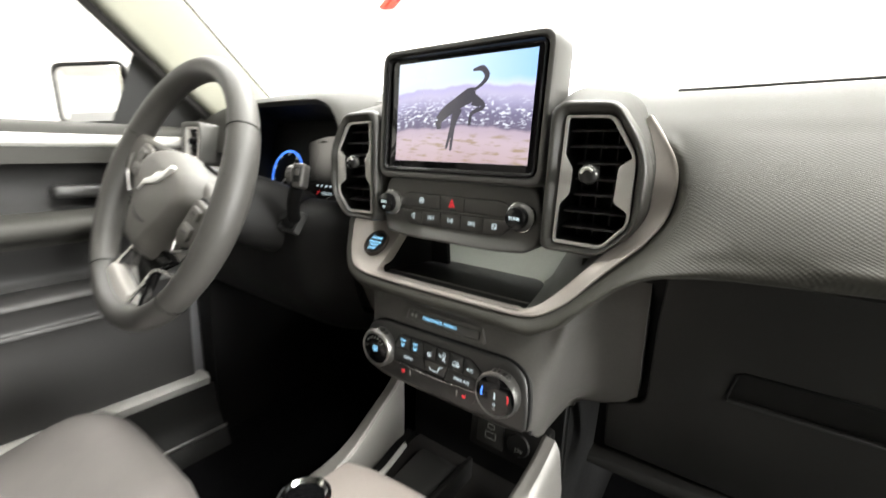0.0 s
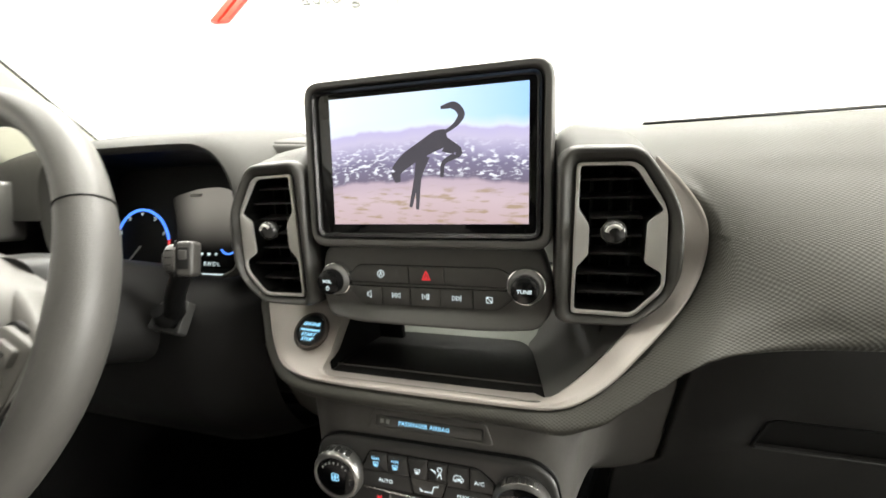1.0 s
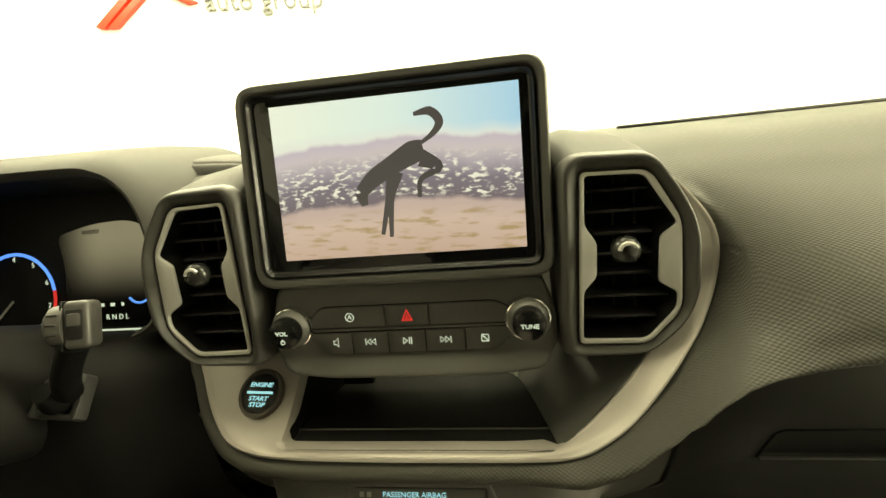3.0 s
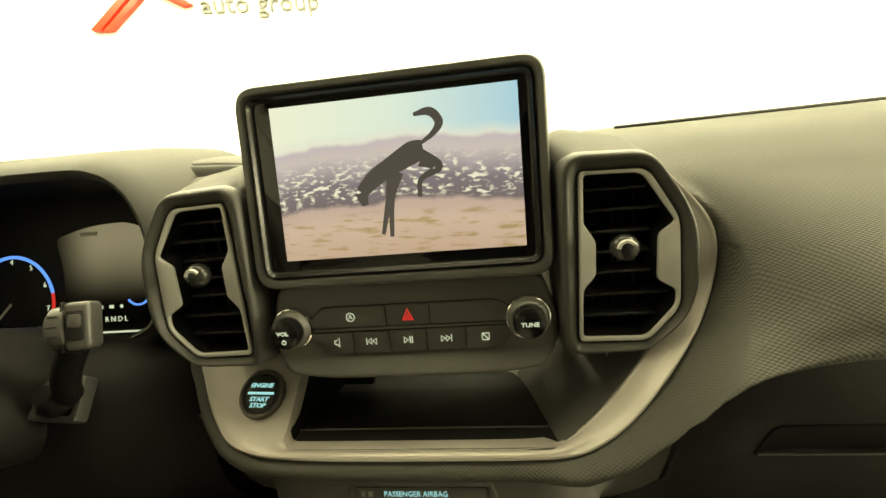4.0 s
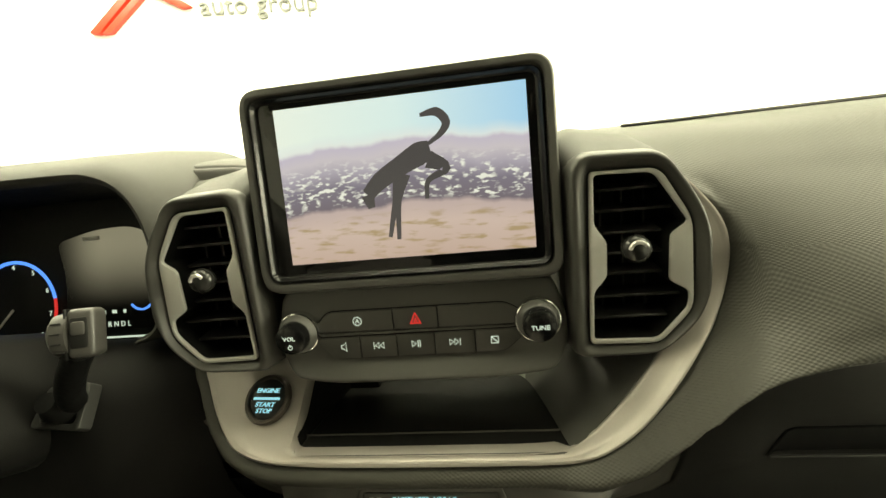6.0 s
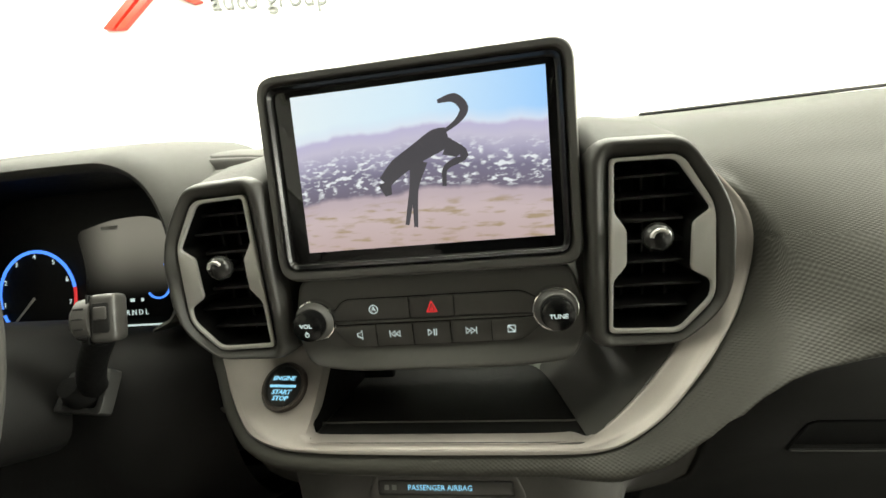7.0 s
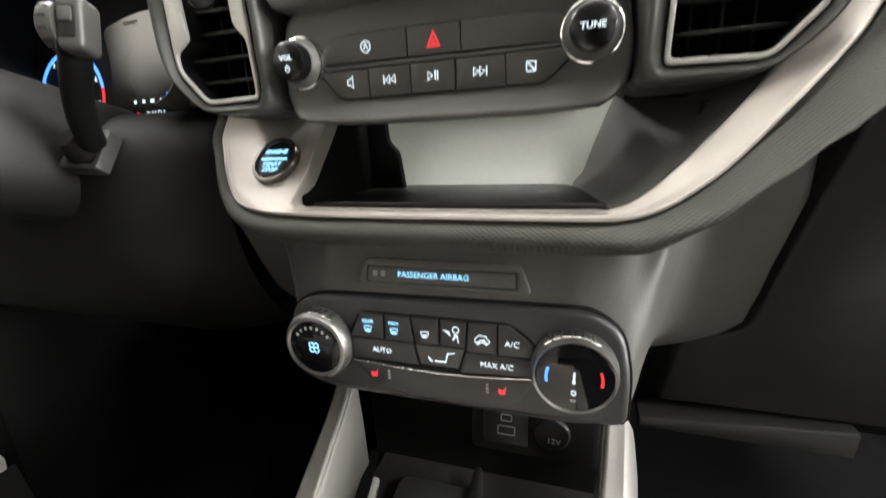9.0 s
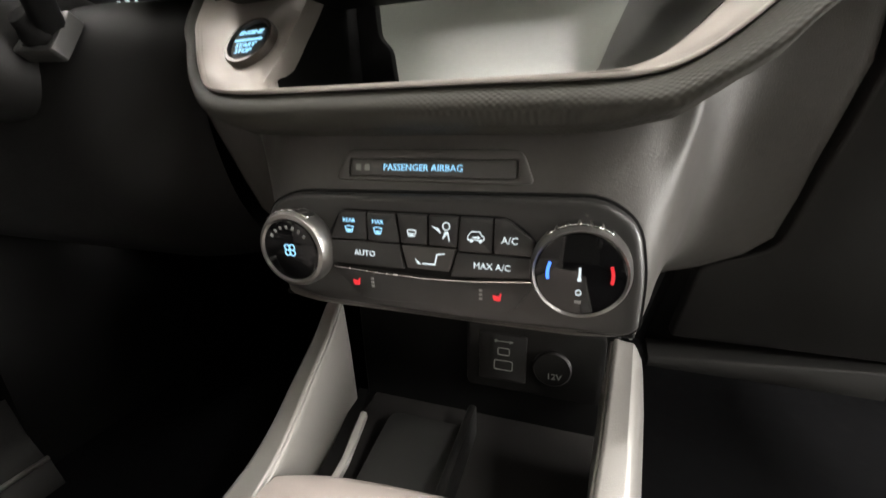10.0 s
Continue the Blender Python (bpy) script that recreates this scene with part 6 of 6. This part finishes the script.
part("latch_handle", plate(rounded([(0.395, 0.836), (0.395, 0.864), (0.448, 0.864), (0.448, 0.836)], 0.004, 3), 0.068, 0.076, 0.003, curve=glove_bow), BEZEL, glo, "grey latch handle")
part("surround", plate(denser([(0.15, 0.665), (0.72, 0.665), (0.72, 0.962), (0.19, 0.962), (0.17, 0.85)], 0.02), 0.080, 0.10, 0.001, curve=glove_bow), BLACK, glo, "black gap round the door", 60)
part("lower_trim", loft([[(x, 0.150, z + 0.001), (x, 0.1225, z), (x, 0.120, z - 0.0025), (x, 0.121, 0.662), (x, 0.126, 0.6595), (x, 0.17, 0.661)] for x, z in ((0.152, 0.6725), (0.2, 0.677), (0.26, 0.682), (0.318, 0.687))], False), GLOVEGREY, glo, "dark lower trim strip", 60)

# ---- driver's side ----
door = thing("driver_door", (-0.74, -0.4, 0.36), "dark grey driver door with a window sill, armrest and map pocket", "door")
ys = [-1.0 + 0.1 * i for i in range(15)]


def door_skin(profile, end=0.5):
    return loft([[(x - 0.02 * max(0, y - 0.1), y, z + 0.03 * (y + 0.2)) for x, z in profile] for y in ys if y < end], False)


def strip_profile(points):
    return [(p.x, p.z) for p in smooth_line([(a, 0, b) for a, b in points], 4)]


part("sill", door_skin(strip_profile([(-0.80, 1.082), (-0.74, 1.084), (-0.715, 1.080), (-0.703, 1.068), (-0.700, 1.040), (-0.702, 1.012)])), SOFT, door, "grey padded window sill", 60)
# light caught along the sill, put in as a silver strip
part("sill_highlight", door_skin(strip_profile([(-0.6985, 1.062), (-0.694, 1.058), (-0.6935, 1.046), (-0.6985, 1.040)])), VENTSILVER, door, "silver strip painted in for the sill's highlight")
part("upper_panel", door_skin(strip_profile([(-0.702, 1.014), (-0.716, 1.004), (-0.722, 0.980), (-0.720, 0.950), (-0.708, 0.930)])), LOWER, door, "dark upper panel", 60)
part("armrest", door_skin(strip_profile([(-0.708, 0.930), (-0.665, 0.926), (-0.645, 0.915), (-0.650, 0.895), (-0.690, 0.880), (-0.705, 0.870)])), SOFT, door, "grey armrest", 60)
part("lower_panel", door_skin(strip_profile([(-0.705, 0.870), (-0.712, 0.82), (-0.705, 0.800)])), LOWER, door, "dark lower panel", 60)
part("pocket_rim", door_skin(strip_profile([(-0.705, 0.800), (-0.655, 0.795), (-0.645, 0.785), (-0.652, 0.775), (-0.66, 0.745), (-0.655, 0.738), (-0.66, 0.728), (-0.70, 0.722), (-0.715, 0.60), (-0.72, 0.42)]), 0.06), DOORGREY, door, "grey map pocket rim", 60)
part("door_pull", block(-0.718, -0.690, -0.20, -0.06, 0.952, 0.975, 0.008, 3), BUTTON, door, "dark inner door pull")
part("outer_skin", block(-0.84, -0.76, -1.0, 0.76, 0.30, 1.07, 0.01), PAINTED, door, "painted outer skin")
wall("kick_panel", -0.75, -0.69, 0.035, 0.70, 0.36, 0.84, BLACK, "black side panel of the footwell ahead of the door", "panel")
sill = thing("door_sill", (-0.70, 0, 0.36), "grey plastic door sill beside the carpet with bright scuff edges", "sill", kind="structure")
part("scuff_edge", loft([[(-0.735, y, 0.522), (-0.700, y, 0.527), (-0.688, y, 0.519), (-0.693, y, 0.50)] for y in (-0.9, -0.3, -0.1, 0.02)], False), VENTSILVER, sill, "bright scuff edge", 60)
part("sill_side", loft([[(-0.695, y, 0.50), (-0.680, y, 0.44), (-0.66, y, 0.405), (-0.645, y, 0.40), (-0.63, y, 0.36)] for y in (-0.9, -0.3, -0.1, 0.03)], False), LOWER, sill, "dark sill side", 60)
part("inner_edge", tube([(-0.648, y, 0.404) for y in (-0.9, -0.3, -0.1, 0.03)], 0.004, 8), KNOBRING, sill, "narrow bright inner edge")

seat = thing("driver_seat", (-0.38, -0.5, 0.36), "grey cloth driver seat with a rounded cushion", "car seat")


def cushion(x0, x1, y0, y1, z0, z1, bev, seg=6):
    return block(x0, x1, y0, y1, z0, z1, bev, seg)


def seat_cushion():
    """A dished cushion with a rolled front edge, falling away towards the door."""
    loops = []
    for i in range(25):
        x = mix(-0.62, -0.13, i / 24)
        edge = max(0.0, abs(x + 0.375) - 0.185) / 0.06
        zt = 0.702 - 0.13 * (max(0.0, -0.30 - x) / 0.30) ** 2 - 0.05 * edge * edge
        back = 0.04 * (max(0.0, -0.42 - x) / 0.20) ** 2 + 0.02 * edge * edge
        ctrl = [(-0.235, zt - 0.20), (-0.214, zt - 0.10), (-0.214, zt - 0.045), (-0.226, zt - 0.012), (-0.262, zt), (-0.32, zt - 0.016), (-0.42, zt - 0.040), (-0.62, zt - 0.050), (-0.84, zt - 0.030)]
        loops.append([(x, p.y - back, p.z) for p in smooth_line([(0, a, b) for a, b in ctrl], 4)])
    first, last = [(p[0] + 0.006, p[1], p[2] - 0.14) for p in loops[0]], [(p[0] - 0.006, p[1], p[2] - 0.14) for p in loops[-1]]
    return loft([first] + loops + [last], False)


part("cushion", seat_cushion(), FABRIC, seat, "grey cloth cushion", 80)
part("backrest", moved(cushion(-0.62, -0.15, -0.10, 0.06, 0.0, 0.66, 0.05), pose(0, -0.86, 0.62, 16)), FABRIC, seat, "grey cloth backrest", 80)
part("base", block(-0.58, -0.18, -0.80, -0.28, 0.36, 0.54, 0.02), LOWER, seat, "dark seat base")

mir = thing("side_mirror", (-0.96, -0.06, 1.08), "door mirror in a black housing outside the driver window", "mirror")
MM = pose(-0.965, -0.052, 1.160, 0, -4, 36) @ Matrix.Scale(0.86, 4)
part("housing", moved(loft([[(x, y, z) for x, z in rounded([(-0.105 * s, -0.080 * s), (0.105 * s, -0.080 * s), (0.100 * s, 0.078 * s), (-0.100 * s, 0.078 * s)], 0.03 * s, 5)] for y, s in ((0.0, 0.94), (-0.006, 1.0), (0.02, 1.03), (0.06, 0.95), (0.09, 0.65))], True, False, True), MM), BEZEL, mir, "dark mirror housing", 60)
part("mirror_glass", moved(plate(rounded([(-0.094, -0.070), (0.094, -0.070), (0.090, 0.069), (-0.090, 0.069)], 0.024, 5), -0.002, 0.002, 0.0005), MM), MIRROR, mir, "mirror glass")
part("arm", tube([(-0.90, -0.02, 1.10), (-0.84, 0.02, 1.08), (-0.78, 0.06, 1.06)], [0.03, 0.03, 0.035], 12), BLACK, mir, "black mirror arm")
part("corner_panel", loft([[(-0.765, -0.09, 1.07), (-0.765, 0.16, 1.07)], [(-0.755, -0.06, 1.16), (-0.755, 0.10, 1.16)], [(-0.735, -0.035, 1.25), (-0.735, 0.0, 1.25)]], False), BUTTON, mir, "dark corner panel at the window")
